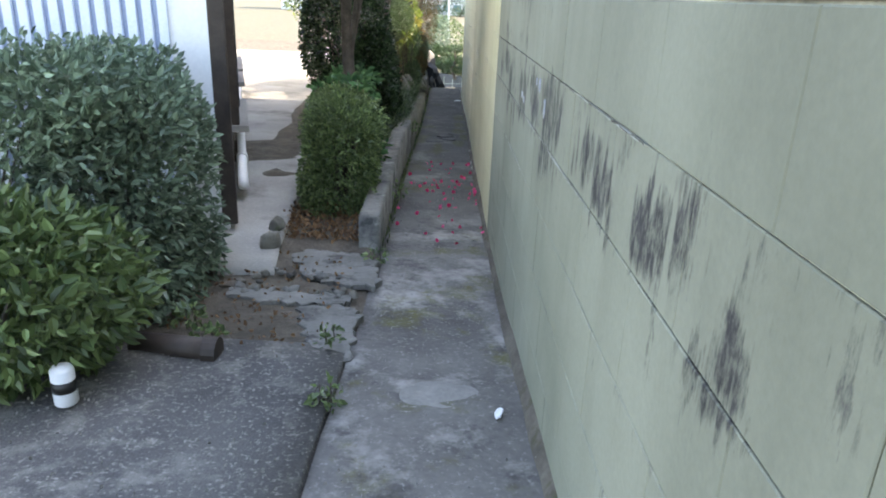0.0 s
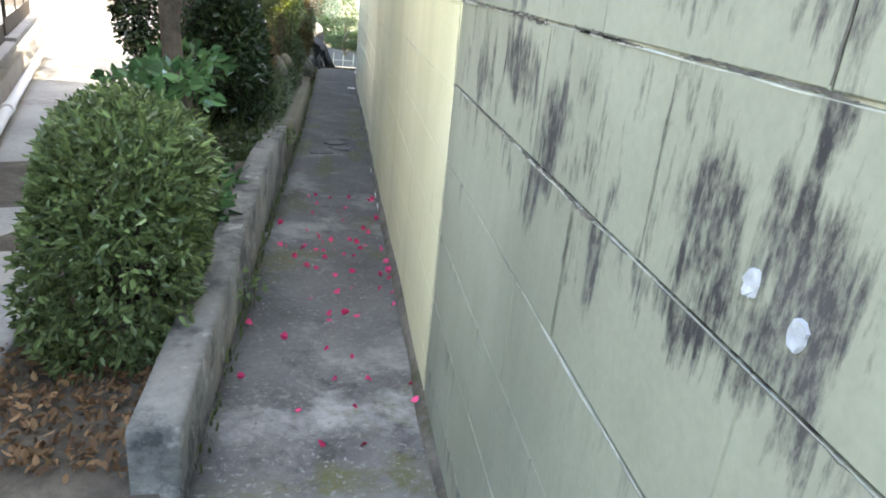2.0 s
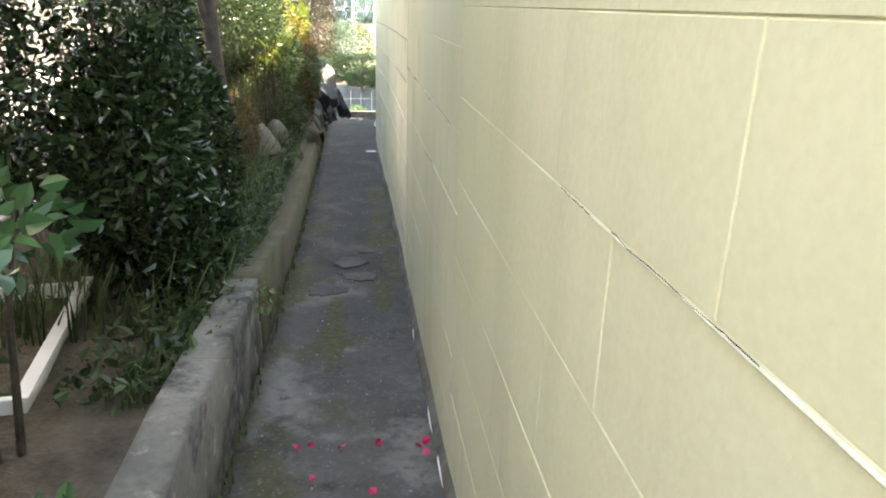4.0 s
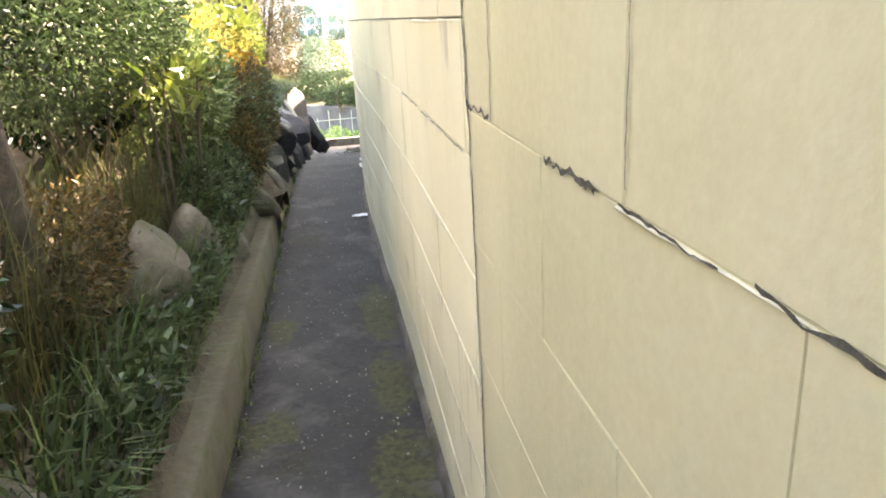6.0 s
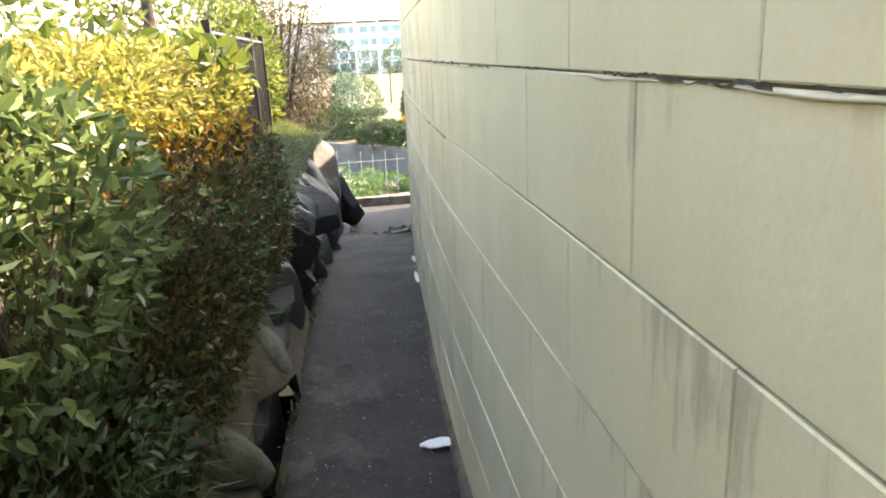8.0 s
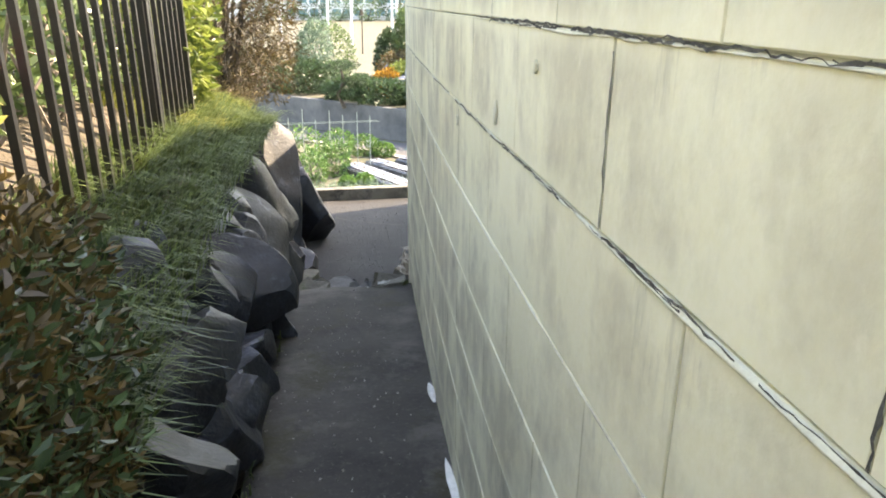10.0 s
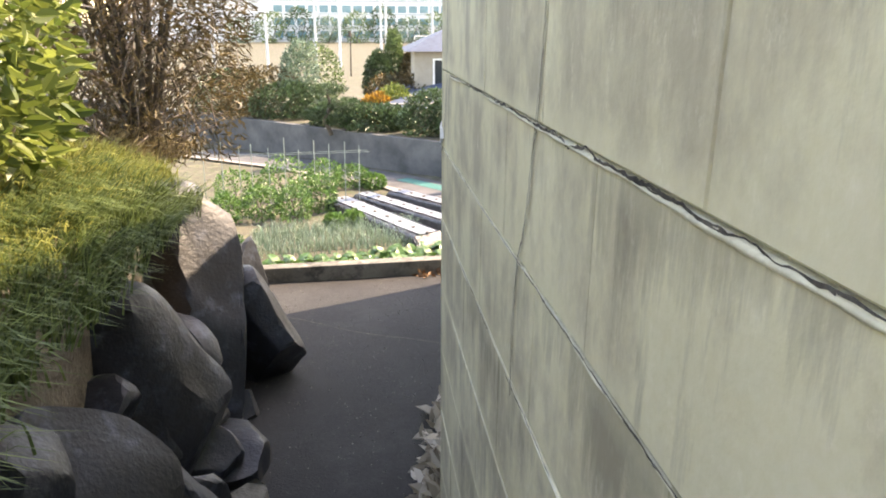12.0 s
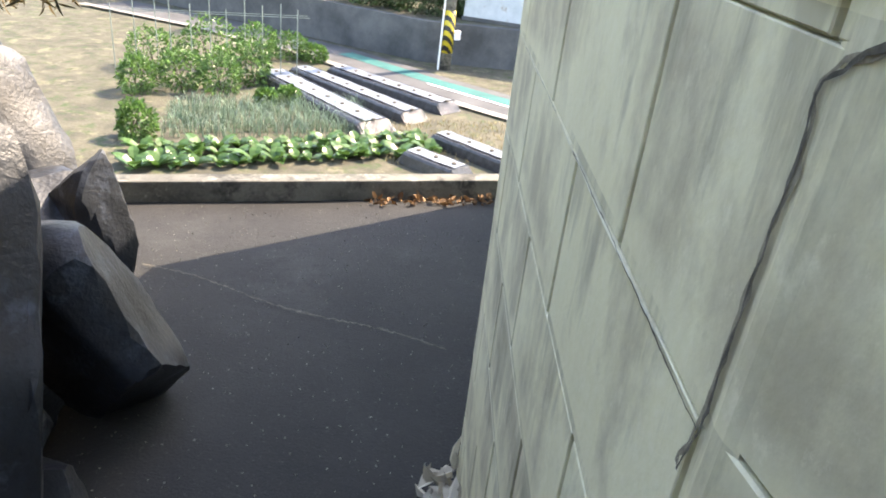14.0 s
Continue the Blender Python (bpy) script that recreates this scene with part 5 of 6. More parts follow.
for k, (x, y, a, b) in enumerate([(0.0, 8.12, 0.10, 0.10), (0.06, 7.88, 0.11, 0.09), (-0.11, 7.70, 0.10, 0.11), (0.10, 8.32, 0.06, 0.07)]):
    r = random.Random(900 + k)
    sheet_piece("broken_paving", [(x + a * math.cos(q * 0.9) * r.uniform(0.55, 1.2), y + b * math.sin(q * 0.9) * r.uniform(0.55, 1.2)) for q in range(7)], lambda u, w: on_path(u, w) - 0.005, M_PATCH_DARK, "cracked piece of thin concrete lying loose in the path", "paving", 910 + k, 0.02, 0.007, "broken paving")
for k, (x, y, z, a, b, h) in enumerate([(-0.10, 15.52, -0.84, 0.15, 0.10, 0.08), (0.16, 15.45, -0.82, 0.10, 0.09, 0.07), (0.36, 15.5, -0.84, 0.11, 0.12, 0.10), (0.06, 15.85, -0.96, 0.20, 0.12, 0.06), (-0.18, 16.1, -0.96, 0.10, 0.14, 0.06), (0.34, 15.86, -0.97, 0.12, 0.13, 0.07)]):
    flat_chip("step_stone", (x, y, z), (a, b), M_STONE_DARK if k % 2 else M_STONE, "rough flat stone forming a low step at the path end", 570 + k, False, "stone", h, "step stones")
for k, (x, y, a, b) in enumerate([(0.17, 15.40, 0.085, 0.022), (0.33, 15.52, 0.06, 0.018)]):
    flat_chip("white_edge_chip", (x, y, -0.755), (a, b), M_FLAKE, "white mortar lump on the broken step edge", 580 + k, False, "debris", 0.02).rotation_euler = (0, 0, 0.5)

prng = np.random.default_rng(601)
p = np.stack([prng.normal(0.0, 0.17, 70).clip(-0.3, 0.22), prng.normal(5.0, 0.75, 70).clip(3.6, 6.3)], 1)
p = np.c_[p, [floor_z(y) + 0.016 for y in p[:, 1]]]
leaf_mesh("petals", p, np.tile([0.6, 0.2, 0.05], (70, 1)), 0.028, M_PETAL, thing("fallen_petals", "bright pink fallen petals scattered over the path", "petals", kind="stuff"), prng, 0.9, 0.05, 0.5)
p = np.stack([prng.uniform(-0.95, -0.47, 900), prng.uniform(3.55, 4.2, 900)], 1)
p = np.c_[p, [bank_z(x, y) + 0.02 for x, y in p]]
leaf_mesh("litter", p, np.tile([0, 0, 0.1], (900, 1)), 0.03, M_DRY, thing("leaf_litter", "brown fallen leaves under the clipped bush", "leaf litter", kind="stuff"), prng, 0.5, 0.1, 1.0)
p = np.stack([prng.uniform(-1.9, -0.45, 700), prng.uniform(2.2, 3.3, 700)], 1)
p = np.c_[p, [bank_z(x, y) + 0.02 for x, y in p]]
leaf_mesh("litter", p, np.tile([0, 0, 0.1], (700, 1)), 0.022, M_DRY, thing("leaf_litter", "dead leaves and weeds beside the hedge", "leaf litter", kind="stuff"), prng, 0.5, 0.1, 1.0)
p = np.stack([prng.uniform(0, 1, 260), prng.uniform(15.9, 16.9, 260)], 1)
p = np.array([(wall_x(y) - 0.01 - 0.11 * u * u, y, drive_z(0.5, y) + 0.03 + prng.uniform(0, 0.10) * (1 - u)) for u, y in p])
leaf_mesh("litter", p, np.tile([-0.4, -0.3, 0.4], (260, 1)), 0.075, M_PALE_LEAF, thing("leaf_litter", "pale curled dead leaves heaped at the wall foot", "leaf litter", kind="stuff"), prng, 0.55, 0.3, 0.9)
p = np.stack([prng.uniform(-2.4, -0.36, 1500), prng.uniform(0.4, 2.2, 1500)], 1)
p = np.c_[p, [floor_z(y) + 0.02 for y in p[:, 1]]]
leaf_mesh("grit", p, np.tile([0, 0, 0.2], (1500, 1)), 0.010, M_PATCH, thing("loose_grit", "pale grit and crumbs on the asphalt pad", "gravel", kind="stuff"), prng, 0.8, 0.1, 1.0)
p = np.stack([prng.uniform(-0.30, 0.27, 1300), prng.uniform(0.9, 15.2, 1300)], 1)
p = np.c_[p, [floor_z(y) + 0.014 for y in p[:, 1]]]
leaf_mesh("grit", p, np.tile([0, 0, 0.2], (1300, 1)), 0.009, M_PATCH, thing("loose_grit", "small crumbs of mortar and leaves on the path", "gravel", kind="stuff"), prng, 0.8, 0.1, 1.0)

log = thing("drain_tile", "dark brown clay drain pipe lying by the hedge", "pipe", at=(-0.93, 2.13, floor_z(2.1) + 0.03))
part("body", tube(bmesh.new(), [(-0.16, 0.02, 0), (0.13, -0.02, 0)], [0.042, 0.042], 14), M_DARKWOOD, log, smooth=True)
part("collar", tube(bmesh.new(), [(0.10, -0.02, 0), (0.15, -0.022, 0)], [0.050, 0.050], 14), M_DARKWOOD, log)
can = thing("drink_can", "white can with a dark band standing under the shrub", "can", at=(-1.10, 1.72, floor_z(1.7) + 0.015))
part("body", tube(bmesh.new(), [(0, 0, 0), (0, 0, 0.006), (0, 0, 0.11), (0, 0, 0.12)], [0.028, 0.033, 0.033, 0.027], 16), M_WHITE, can, smooth=True)
part("band", tube(bmesh.new(), [(0, 0, 0.045), (0, 0, 0.08)], [0.0338, 0.0338], 16), M_IRON, can, "dark printed band", True)
box_planter = thing("planter_box", "white plastic planter box with soil and seedlings", "planter", at=(-1.08, 6.6, -0.2), turn=8)
for a in ((-0.19, -0.165, -0.42, 0.42), (0.165, 0.19, -0.42, 0.42), (-0.165, 0.165, -0.42, -0.395), (-0.165, 0.165, 0.395, 0.42)):
    part("side", box(*a, 0, 0.19, 0.004), M_WHITE, box_planter)
part("rim", box(-0.205, -0.165, -0.435, 0.435, 0.185, 0.2), M_WHITE, box_planter)
part("rim", box(0.165, 0.205, -0.435, 0.435, 0.185, 0.2), M_WHITE, box_planter)
part("soil", box(-0.165, 0.165, -0.395, 0.395, 0.0, 0.14), M_SOIL, box_planter)
p = np.c_[prng.uniform(-0.14, 0.14, 60), prng.uniform(-0.36, 0.36, 60), np.full(60, 0.14)]
tagged(leaf_mesh("seedlings", p, np.tile([0, 0, 1.0], (60, 1)), 0.06, M_LEAF_MID, box_planter, prng), kind="stuff")

# weeds, stalks and grasses along the kerb
p = np.stack([prng.uniform(-1.15, -0.44, 2600), prng.uniform(6.6, 13.0, 2600)], 1)
p = np.c_[p, [bank_z(x, y) - 0.01 for x, y in p]]
blade_mesh("blades", p, 0.28, (0.25, 0, 0), 0.0038, M_FERN, thing("weeds", "tangled green weeds and grass behind the kerb", "weeds", kind="stuff"), prng)
for y, x, h in ((8.55, -0.68, 0.62), (9.6, -0.70, 0.52), (10.6, -0.60, 0.56), (11.0, -0.52, 0.46)):
    p = np.stack([prng.normal(x, 0.05, 130), prng.normal(y, 0.11, 130)], 1)
    p = np.c_[p, [bank_z(u, w) - 0.01 for u, w in p]]
    blade_mesh("stalks", p, h, (0.05, -0.05, 0.22), 0.0022, M_REED, thing("reed_clump", "clump of thin green and brown reed stalks", "reeds", kind="stuff"), prng)
p = np.stack([left_x(9) - 0.01 + 0 * prng.uniform(0, 1, 500), prng.uniform(3.6, 15.2, 500)], 1)
p = np.array([(left_x(y) + prng.uniform(0.0, 0.03), y, floor_z(y)) for _, y in p])
blade_mesh("blades", p, 0.05, (0.3, 0, 0), 0.004, M_GRASS, thing("path_weeds", "small green weeds in the joint beside the kerb", "weeds", kind="stuff"), prng)
p = np.array([(left_x(y) - 0.09 - u * 0.2, y, bank_z(-0.45, y) - 0.04) for u, y in zip(prng.uniform(0, 1, 3600), prng.uniform(6.2, 13.0, 3600))])
blade_mesh("blades", p, 0.17, (0.45, 0, -0.1), 0.005, M_FERN, thing("fern_edge", "dark green fern and grass tufts over the kerb", "weeds", kind="stuff"), prng)
p = np.array([(left_x(y) - 0.08 - u * 0.35, y, bank_z(-0.5, y) + v * 0.12) for u, v, y in zip(prng.uniform(0, 1, 3200), prng.uniform(0, 1, 3200), prng.uniform(6.2, 12.0, 3200))])
leaf_mesh("leaves", p, np.tile([0.5, 0, 0.3], (3200, 1)), 0.045, M_LEAF_DARK, thing("ground_cover", "dark green creeping ground cover behind the kerb", "ground cover", kind="stuff"), prng, 0.5, 0.2, 0.7)
for k, (x, y, z) in enumerate([(-0.72, 5.35, 0.50), (-0.92, 5.6, 0.46), (-0.78, 6.0, 0.52), (-0.58, 4.98, 0.02), (-0.60, 5.5, 0.0)]):
    shrub("glossy_sapling", (x, y, z), (0.20, 0.24, 0.10), 110, 0.065, M_LEAF_GLOSS, "sapling with broad glossy dark green leaves", 620 + k, 2, 0, 0.3, 0.62)
for k, (x, y, z) in enumerate([(-0.52, 10.05, 0.62), (-0.60, 9.8, 0.66)]):
    shrub("daphne_sprig", (x, y, z), (0.16, 0.24, 0.08), 40, 0.095, M_LEAF_YELLOW, "upright sprig with long yellow-green leaves", 640 + k, 3, 0, 0.3, 0.3)
for k, (x, y, z, n) in enumerate([(-0.50, 11.65, 0.42, 9), (-0.58, 11.2, 0.30, 8), (-0.72, 12.3, 0.66, 14)]):
    shrub("variegated_sprig", (x, y, z), (0.10, 0.10, 0.06), n, 0.085, M_LEAF_PALE, "sprig with pale-edged rounded leaves on the hedge", 650 + k, 2, 0, 0.3, 0.7)
tree("garden_tree", (-0.74, 8.72), 2.6, 0.048, (0.0, 0.1), (-0.9, 9.0, 2.1), (0.8, 1.1, 0.6), 2600, 0.07, M_LEAF_DARK, "rough-barked garden tree standing by the kerb", 22)
tree("garden_tree", (-1.6, 10.2), 3.0, 0.06, (0.1, 0.1), (-1.5, 10.6, 1.5), (0.9, 1.2, 0.9), 5200, 0.06, M_LEAF_CAMELLIA, "leafy garden tree on the bank", 23)
tree("garden_tree", (-2.3, 13.2), 3.2, 0.07, (0.1, 0.0), (-2.2, 13.4, 1.6), (1.0, 1.3, 1.0), 3200, 0.08, M_LEAF_YELLOW, "sunlit leafy tree behind the fence", 24)
tree("garden_tree", (-1.55, 15.3), 3.0, 0.05, (0.1, 0.1), (-1.5, 15.5, 1.2), (0.55, 1.0, 0.9), 1500, 0.08, M_LEAF_YELLOW, "sunlit tree with pale bare branches behind the fence", 25, 0.2)
# bare twigs of the withered conifer and by the fence
twigs = thing("bare_branches", "tangle of pale bare branches behind the fence", "branches")
trng = random.Random(71)
for k in range(46):
    y = trng.uniform(13.2, 16.6)
    a = Vector((-0.85 - trng.uniform(0, 0.5), y, bank_z(-0.9, y)))
    b = a + Vector((trng.uniform(-0.3, 0.35), trng.uniform(-0.5, 0.5), trng.uniform(0.35, 0.9)))
    c = b + Vector((trng.uniform(-0.3, 0.3), trng.uniform(-0.4, 0.4), trng.uniform(0.1, 0.4)))
    part("branch", tube(bmesh.new(), [a, b, c], [0.008, 0.006, 0.002], 5), M_TWIG, twigs)
twigs = thing("wiry_branches", "dense wiry reddish brown branches of the withered conifer", "branches")
for k in range(300):
    a = Vector((-1.0 + trng.uniform(-0.15, 0.15), 18.6 + trng.uniform(-0.15, 0.15), trng.uniform(-0.2, 1.3)))
    w = trng.uniform(0, 6.28)
    b = a + Vector((math.cos(w) * trng.uniform(0.25, 0.65), math.sin(w) * trng.uniform(0.25, 0.65), trng.uniform(0.1, 0.5)))
    c = b + Vector((trng.uniform(-0.2, 0.2), trng.uniform(-0.2, 0.2), trng.uniform(-0.1, 0.4)))
    part("branch", tube(bmesh.new(), [a, b, c], [0.007, 0.005, 0.002], 4), M_TWIG, twigs)
p = np.stack([prng.uniform(-1.15, -0.75, 600), prng.uniform(18.0, 19.3, 600)], 1)
p = np.c_[p, [bank_z(x, y) - 0.02 for x, y in p]]
blade_mesh("blades", p, 0.22, (0.7, 0.1, -0.4), 0.005, M_STRAW, thing("dry_grass", "bleached dry grass hanging over the rocks", "grass", kind="stuff"), prng)
for k, (x, y, z) in enumerate([(-0.75, 13.35, 0.72)]):
    shrub("red_flower", (x, y, z), (0.035, 0.035, 0.035), 40, 0.03, M_PETAL, "small red blossom behind the fence", 660 + k, 1, 0, 0.3, 0.8, 0.004, "flower")

# ---- cracks ----
def crack(parent, pts, width, seed, material=None, proud=0.0012, label="dark ragged crack"):
    """A ragged ribbon over the wall face along points (y, z)."""
    rng = random.Random(seed)
    bm = bmesh.new()
    prev = None
    steps = []
    for (y0, z0), (y1, z1) in zip(pts, pts[1:]):
        n = max(2, int(math.hypot(y1 - y0, z1 - z0) / 0.006))
        steps += [(y0 + (y1 - y0) * k / n, z0 + (z1 - z0) * k / n, math.atan2(z1 - z0, y1 - y0)) for k in range(n)]
    drift, w = 0.0, width * 0.2
    for y, z, a in steps:
        drift = 0.75 * drift + rng.gauss(0, width * 0.17)
        w = 0.6 * w + 0.4 * width * max(0.03, rng.gauss(0.2, 0.18))
        c, q = math.cos(a + math.pi / 2), math.sin(a + math.pi / 2)
        cur = [bm.verts.new((wall_x(y + c * o) - proud, y + c * o, z + q * o)) for o in (drift - w, drift + w)]
        if prev:
            bm.faces.new((prev[0], prev[1], cur[1], cur[0]))
        prev = cur
    return part("crack", bm, material or M_CRACK, parent, label)


crack(W1, [(CRACK_1 + 0.002, -0.1), (CRACK_1, 0.5), (CRACK_1 - 0.012, 0.74), (CRACK_1 - 0.004, 0.82), (CRACK_1 + 0.02, 1.05), (CRACK_1 + 0.01, 1.44)], 0.012, 1)
C2 = [(CRACK_2 - 0.005, -0.1), (CRACK_2 - 0.008, 0.30), (CRACK_2 - 0.012, 0.60), (CRACK_2 - 0.012, 0.69), (CRACK_2, 0.712), (CRACK_2 + 0.004, 0.80), (CRACK_2 - 0.006, 0.95), (CRACK_2, 1.44)]
crack(W3, C2, 0.012, 2, M_CRACK_2)
crack(W3, C2[3:], 0.020, 12, M_CRACK_2, 0.0018)
crack(W3, C2, 0.008, 6, None, 0.0024)
crack(W3, [(CRACK_2, 0.706), (7.83, 0.703), (7.742, 0.699)], 0.014, 3, None, 0.0026)
crack(W3, [(7.742, 0.70), (7.738, 0.9), (7.735, 1.44)], 0.008, 13, M_CRACK_2)
crack(W2, [(7.325, 0.71), (7.322, 0.89)], 0.004, 14, M_CRACK_2)
# the slanted crack through several courses near the end
END_CRACK = [(14.715, 1.2), (14.725, 0.84), (14.74, 0.69), (14.745, 0.655), (14.757, 0.61), (14.772, 0.55), (14.778, 0.515), (14.80, 0.46), (14.822, 0.43), (14.83, 0.38), (14.84, 0.30), (14.835, 0.2)]
crack(W3, END_CRACK, 0.008, 15, M_CRACK_2)
crack(W3, END_CRACK, 0.0038, 16, None, 0.0024)
crack(W3, [(13.893, 1.2), (13.893, 0.83), (13.90, 0.655)], 0.005, 17)
crack(W3, [(13.915, 0.62), (13.905, 0.52)], 0.006, 18)
# the cracked corner, with a smear of white plaster beside it
CORNER = [(15.66, 0.60), (15.685, 0.525), (15.70, 0.485), (15.722, 0.442), (15.76, 0.415), (15.785, 0.398), (15.787, 0.33), (15.786, 0.26), (15.788, 0.21), (15.80, 0.17)]
crack(W5, CORNER, 0.008, 4, M_CRACK_2, 0.0018)
crack(W5, CORNER, 0.0045, 5, None, 0.0026)
crack(W5, [(15.660, 0.60), (15.662, 0.72), (15.655, 0.9), (15.66, 1.4)], 0.006, 8)
SMEAR = [(15.728, 0.458), (15.84, 0.49), (16.02, 0.505), (16.17, 0.505), (16.15, 0.462), (16.0, 0.45), (15.87, 0.438), (15.80, 0.432)]
r = random.Random(19)
patch = []
for (y0, z0), (y1, z1) in zip(SMEAR, SMEAR[1:] + SMEAR[:1]):
    patch += [(y0 + (y1 - y0) * k / 6 + r.gauss(0, 0.004), z0 + (z1 - z0) * k / 6 + r.gauss(0, 0.004)) for k in range(6)]
bm = bmesh.new()
low = [bm.verts.new((wall_x(y) + 0.002, y, z)) for y, z in patch]
top = [bm.verts.new((wall_x(y) - 0.004 - 0.003 * r.random(), 15.93 + (y - 15.93) * 0.95, 0.445 + (z - 0.445) * 0.93)) for y, z in patch]
for k in range(len(patch)):
    j = (k + 1) % len(patch)
    bm.faces.new((low[k], low[j], top[j], top[k]))
bm.faces.new(top)
bmesh.ops.triangulate(bm, faces=[f for f in bm.faces if len(f.verts) > 4])
bmesh.ops.recalc_face_normals(bm, faces=bm.faces)
part("plaster_smear", bm, M_FLAKE, W5, "smear of white repair plaster at the cracked corner")
bm = bmesh.new()
cols = [[bm.verts.new((wall_x(15.772 + d) - out, 15.772 + d, z)) for z in (-1.2, 1.44)] for d, out in ((-0.016, -0.001), (-0.005, 0.0012), (0.005, 0.0012), (0.016, -0.001))]
for c0, c1 in zip(cols, cols[1:]):
    bm.faces.new((c0[0], c0[1], c1[1], c1[0]))
bmesh.ops.recalc_face_normals(bm, faces=bm.faces)
part("corner_render", bm, M_WALL_3, W5, "thin cement render closing the wall corner")
def mortar_lip(parent, y0, y1, z, half, seed, material):
    """A rounded bead of mortar squeezed out under a joint."""
    bm = bmesh.new()
    ring = None
    for y in rows(y0, y1, 0.02):
        h = half * max(0.12, 0.7 + 1.5 * noise.noise((y * 4, seed, 0.5)) + 0.5 * noise.noise((y * 27, seed, 2.5)))
        c = z - 0.002 - h + 0.0012 * noise.noise((y * 9, seed, 7.0))
        out = wall_x(y) - 0.0016 * min(1.0, h / half - 0.12) - 0.25 * h
        cur = [bm.verts.new((wall_x(y) + 0.002, y, c + h)), bm.verts.new((out, y, c + 0.45 * h)), bm.verts.new((out, y, c - 0.4 * h)), bm.verts.new((wall_x(y) + 0.002, y, c - h))]
        if ring:
            for k in range(3):
                bm.faces.new((ring[k], cur[k], cur[k + 1], ring[k + 1]))
        ring = cur
    bmesh.ops.recalc_face_normals(bm, faces=bm.faces)
    return part("mortar_lip", bm, material, parent, "pale raised mortar lip", True)


SEAMS = [(W1, 1.0, 1.0, CRACK_1, 0.007), (W1, 0.8, 1.4, CRACK_1, 0.005), (W1, 0.6, 2.5, 3.3, 0.005), (W3, 0.825, 8.0, 9.4, 0.006), (W3, 0.825, 11.0, 13.2, 0.008), (W3, 0.625, 7.95, 8.9, 0.006), (W3, 0.625, 9.3, 9.42, 0.005),
         (W3, 0.625, 11.2, 15.6, 0.007), (W3, 0.425, 14.3, 14.7, 0.003), (W1, 1.0, 2.9, CRACK_1, 0.015), (W1, 0.8, 2.9, CRACK_1, 0.012), (W3, 0.825, 9.4, 13.0, 0.008), (W3, 0.625, 11.2, 13.4, 0.008), (W2, 0.697, 7.38, 7.56, 0.013), (W2, 0.697, 7.05, 7.34, 0.007), (W2, 0.690, 6.80, 6.88, 0.009), (W2, 0.496, 6.70, 6.95, 0.011), (W2, 0.697, 6.3, 7.0, 0.003), (W2, 0.785, 4.3, 5.3, 0.003), (W2, 1.0, 3.95, 4.5, 0.004), (W3, 0.625, 14.2, 15.3, 0.009), (W3, 0.425, 14.3, 15.7, 0.0055), (W3, 0.225, 14.0, 15.7, 0.0055), (W5, 0.213, 15.79, 16.8, 0.003), (W3, 0.425, 8.0, 13.9, 0.002)]
for k, (w, z, a, b, size) in enumerate(SEAMS):
    r = random.Random(900 + k)
    y = a
    while y < b:
        e = min(b, y + r.uniform(0.10, 0.5))
        crack(w, [(y, z + r.uniform(-0.002, 0.002)), (e, z + r.uniform(-0.002, 0.002))], size * r.uniform(0.4, 1.1), 950 + int(y * 90) + k, None, 0.0022)
        y = e + r.uniform(0.0, 0.15)
    mortar_lip(w, a, b, z, 0.0024 if w == W3 and size > 0.005 else 0.0015, 980 + k, M_LIP_GREY if w == W1 else M_LIP)
for k, y in enumerate((2.78, 3.18, 3.58, 2.58, 2.98, 2.17)):
    z = 0.8 if k < 3 else (0.6 if k == 4 else 1.0)
    crack(W1, [(y, z + 0.005), (y, z + 0.19)], 0.005, 700 + k)
for k, (y, z) in enumerate(((11.51, 0.625), (11.94, 0.625), (12.34, 0.625), (11.93, 0.825), (8.77, 0.625), (9.19, 0.625), (12.9, 0.825), (13.9, 0.625), (8.9, 0.425), (13.3, 0.425))):
    start = 0.13 + (0.2 if round((z - 0.025) / 0.2) % 2 else 0.0)
    y = start + 0.4 * round((y - start) / 0.4)
    crack(W3, [(y, z + 0.003), (y, z + 0.19)], 0.006, 720 + k)
# ---- wall blocks ----
def block_mesh(name, length, height, material, chamfer=0.004, depth=0.03):
    a, b, c = length / 2, height / 2, min(chamfer, length * 0.3)
    co = [(depth, -a, -b), (depth, a, -b), (depth, a, b), (depth, -a, b), (c, -a, -b), (c, a, -b), (c, a, b), (c, -a, b), (0, -a + c, -b + c), (0, a - c, -b + c), (0, a - c, b - c), (0, -a + c, b - c)]
    f = []
    for k in range(4):
        j = (k + 1) % 4
        f += [(k, k + 4, j + 4, j), (k + 4, k + 8, j + 8, j + 4)]
    f.append((11, 10, 9, 8))
    me = bpy.data.meshes.new(name)
    me.from_pydata(co, [], [q[::-1] for q in f])
    me.materials.append(material)
    return me


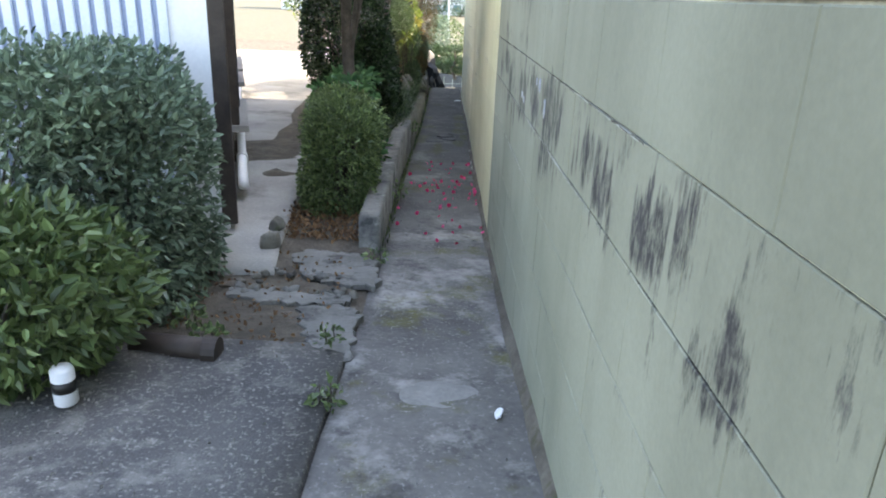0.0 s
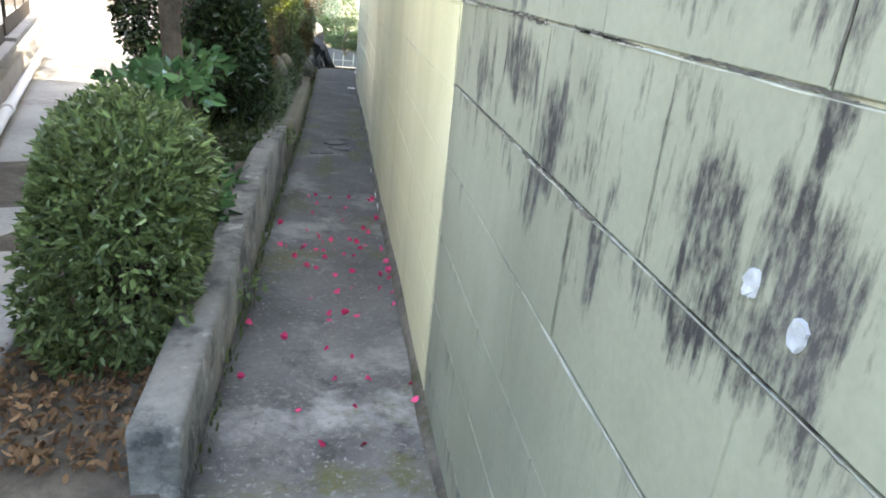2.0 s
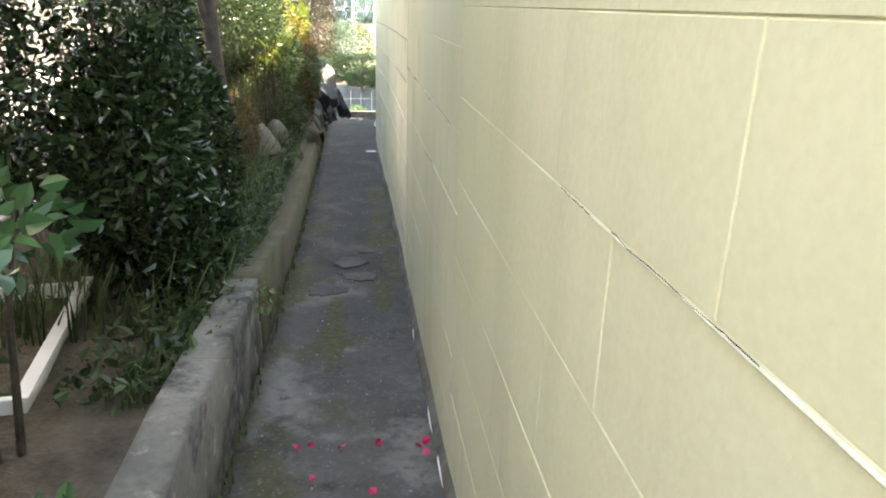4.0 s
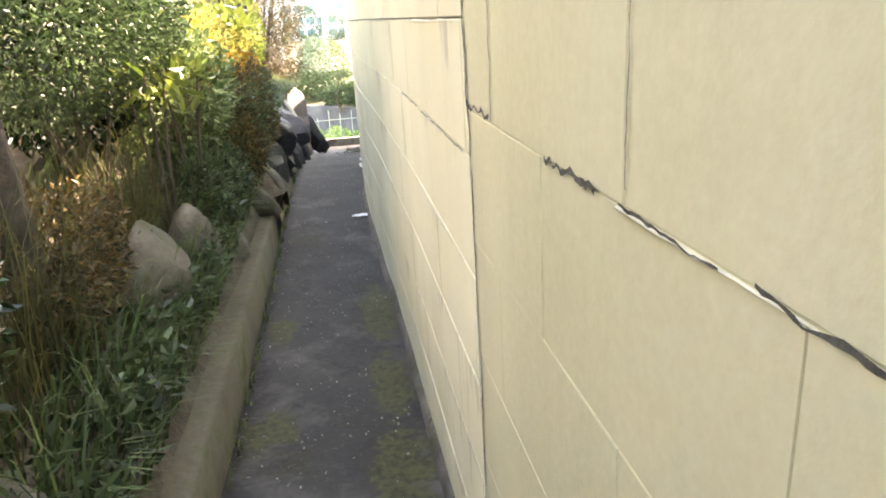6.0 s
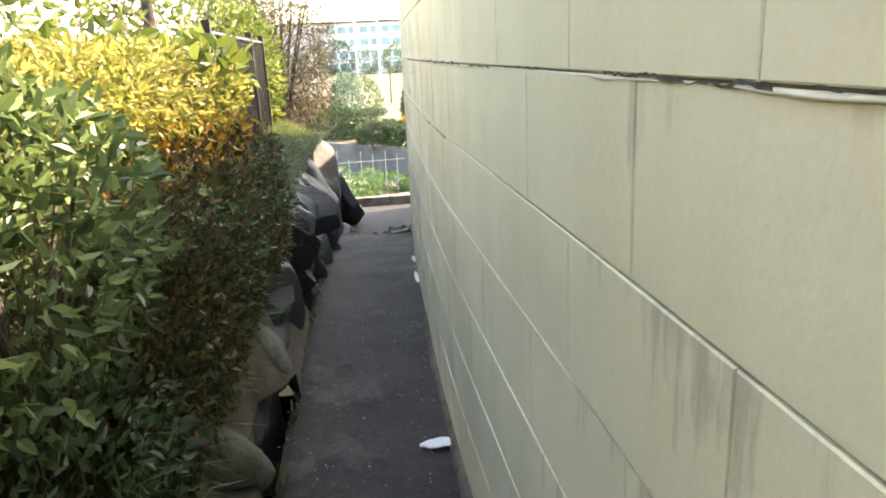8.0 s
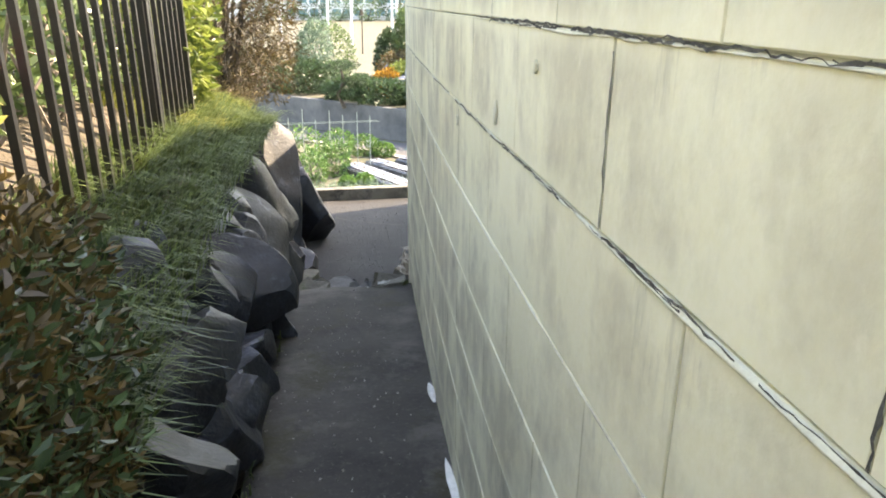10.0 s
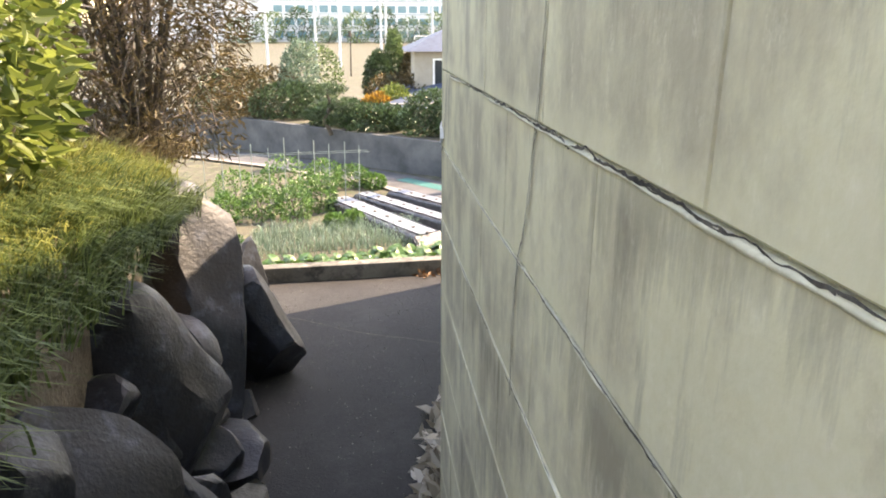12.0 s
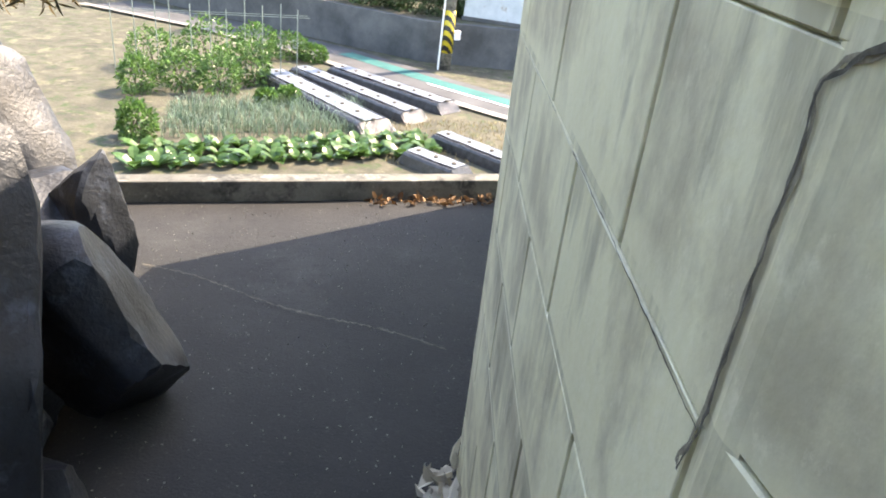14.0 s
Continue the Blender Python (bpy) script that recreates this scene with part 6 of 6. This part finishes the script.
def lay_blocks(parent, y0, y1, z_joint, phase, material, gap_h, gap_v, z0=-0.6, z1=1.5, chamfer=0.004, wobble=0.0012):
    """Courses 0.2 m high of blocks 0.4 m long in running bond, cut at the ends."""
    rng = random.Random(int(y0 * 100))
    shapes = {}
    k0 = math.floor((z0 - z_joint) / 0.2)
    k1 = math.ceil((z1 - z_joint) / 0.2)
    for k in range(k0, k1):
        z = z_joint + 0.2 * k + 0.1
        start = phase + (0.2 if k % 2 else 0.0)
        y = start + 0.4 * math.floor((y0 - start) / 0.4)
        while y < y1 - 0.02:
            a, b = max(y, y0), min(y + 0.4, y1)
            y += 0.4
            if y1 - b < 0.06:
                b, y = y1, y1
            if b - a < 0.006 or z + 0.1 < floor_z(min(b, 15.5)) - 0.25:
                continue
            key = round(b - a, 3)
            if key not in shapes:
                shapes[key] = block_mesh("block", max(key - gap_v, 0.004), 0.2 - gap_h, material, chamfer)
            ob = new("block", shapes[key])
            m = (a + b) / 2
            turn = math.degrees(math.atan2(wall_x(a) - wall_x(b), b - a))
            ob.matrix_world = pose((wall_x(a) + wall_x(b)) / 2 + rng.uniform(-wobble, wobble), m, z, 0, rng.uniform(-0.15, 0.15), turn)
            ob.parent = parent


lay_blocks(W1, 0.18, CRACK_1 - 0.004, 0.0, 0.38, M_WALL_1, 0.0032, 0.002, chamfer=0.0018, wobble=0.001)
lay_blocks(W2, CRACK_1 + 0.004, 6.15, -0.015, 0.12, M_WALL_2, 0.0014, 0.0007, chamfer=0.0011, wobble=0.0006)
lay_blocks(W2, 6.15, CRACK_2 - 0.001, 0.096, 0.33, M_WALL_2, 0.0014, 0.0007, chamfer=0.0011, wobble=0.0006)
lay_blocks(W3, CRACK_2 + 0.001, 15.772, 0.025, 0.13, M_WALL_3, 0.003, 0.0014, chamfer=0.0017, wobble=0.0008)
lay_blocks(W5, 15.771, END_Y, 0.013, 0.19, M_WALL_3, 0.002, 0.0003, z0=-1.2, chamfer=0.0009, wobble=0.0004)

# crack and grit on the driveway
bm = bmesh.new()
prev = None
crng = random.Random(77)
for k in range(120):
    q = k / 119
    x, y = -0.25 + 1.2 * q, 18.55 - 0.95 * q + 0.03 * math.sin(9 * q) + crng.uniform(-0.008, 0.008)
    w = crng.uniform(0.002, 0.009)
    cur = [bm.verts.new((x, y - w, drive_z(x, y) + 0.017)), bm.verts.new((x, y + w, drive_z(x, y) + 0.017))]
    if prev:
        bm.faces.new((prev[0], prev[1], cur[1], cur[0]))
    prev = cur
tagged(link_mesh("driveway_crack", bm, M_CRACK), "long thin crack across the asphalt", "crack", kind="structure")
p = np.stack([prng.uniform(-0.3, 1.6, 1400), prng.uniform(15.9, 19.4, 1400)], 1)
p = np.c_[p, [drive_z(x, y) + 0.012 for x, y in p]]
leaf_mesh("grit", p, np.tile([0, 0, 0.2], (1400, 1)), 0.008, M_SLAB, thing("loose_grit", "pale grit scattered over the driveway asphalt", "gravel", kind="stuff"), prng, 0.8, 0.1, 1.0)
p = np.stack([prng.uniform(0.95, 1.75, 130), prng.uniform(19.34, 19.47, 130)], 1)
p = np.c_[p, [drive_z(x, y) + 0.02 for x, y in p]]
leaf_mesh("litter", p, np.tile([0, 0, 0.2], (130, 1)), 0.05, M_DRY, thing("leaf_litter", "rusty dead leaves along the driveway kerb", "leaf litter", kind="stuff"), prng, 0.5, 0.1, 1.0)

for k, (x, y, n) in enumerate([(-0.36, 1.78, 60), (-0.42, 2.25, 40), (-0.85, 2.2, 50), (-0.98, 2.4, 60), (-0.34, 3.25, 40), (-0.30, 6.9, 40), (-0.31, 4.5, 30)]):
    shrub("small_weed", (x, y, max(floor_z(y), bank_z(x, y)) + 0.04), (0.06, 0.06, 0.05), n, 0.028, M_LEAF_MID, "small green weed growing in a joint", 680 + k, 2, 0, 0.2, 0.6, 0.003, "weed", base=max(floor_z(y), bank_z(x, y)))
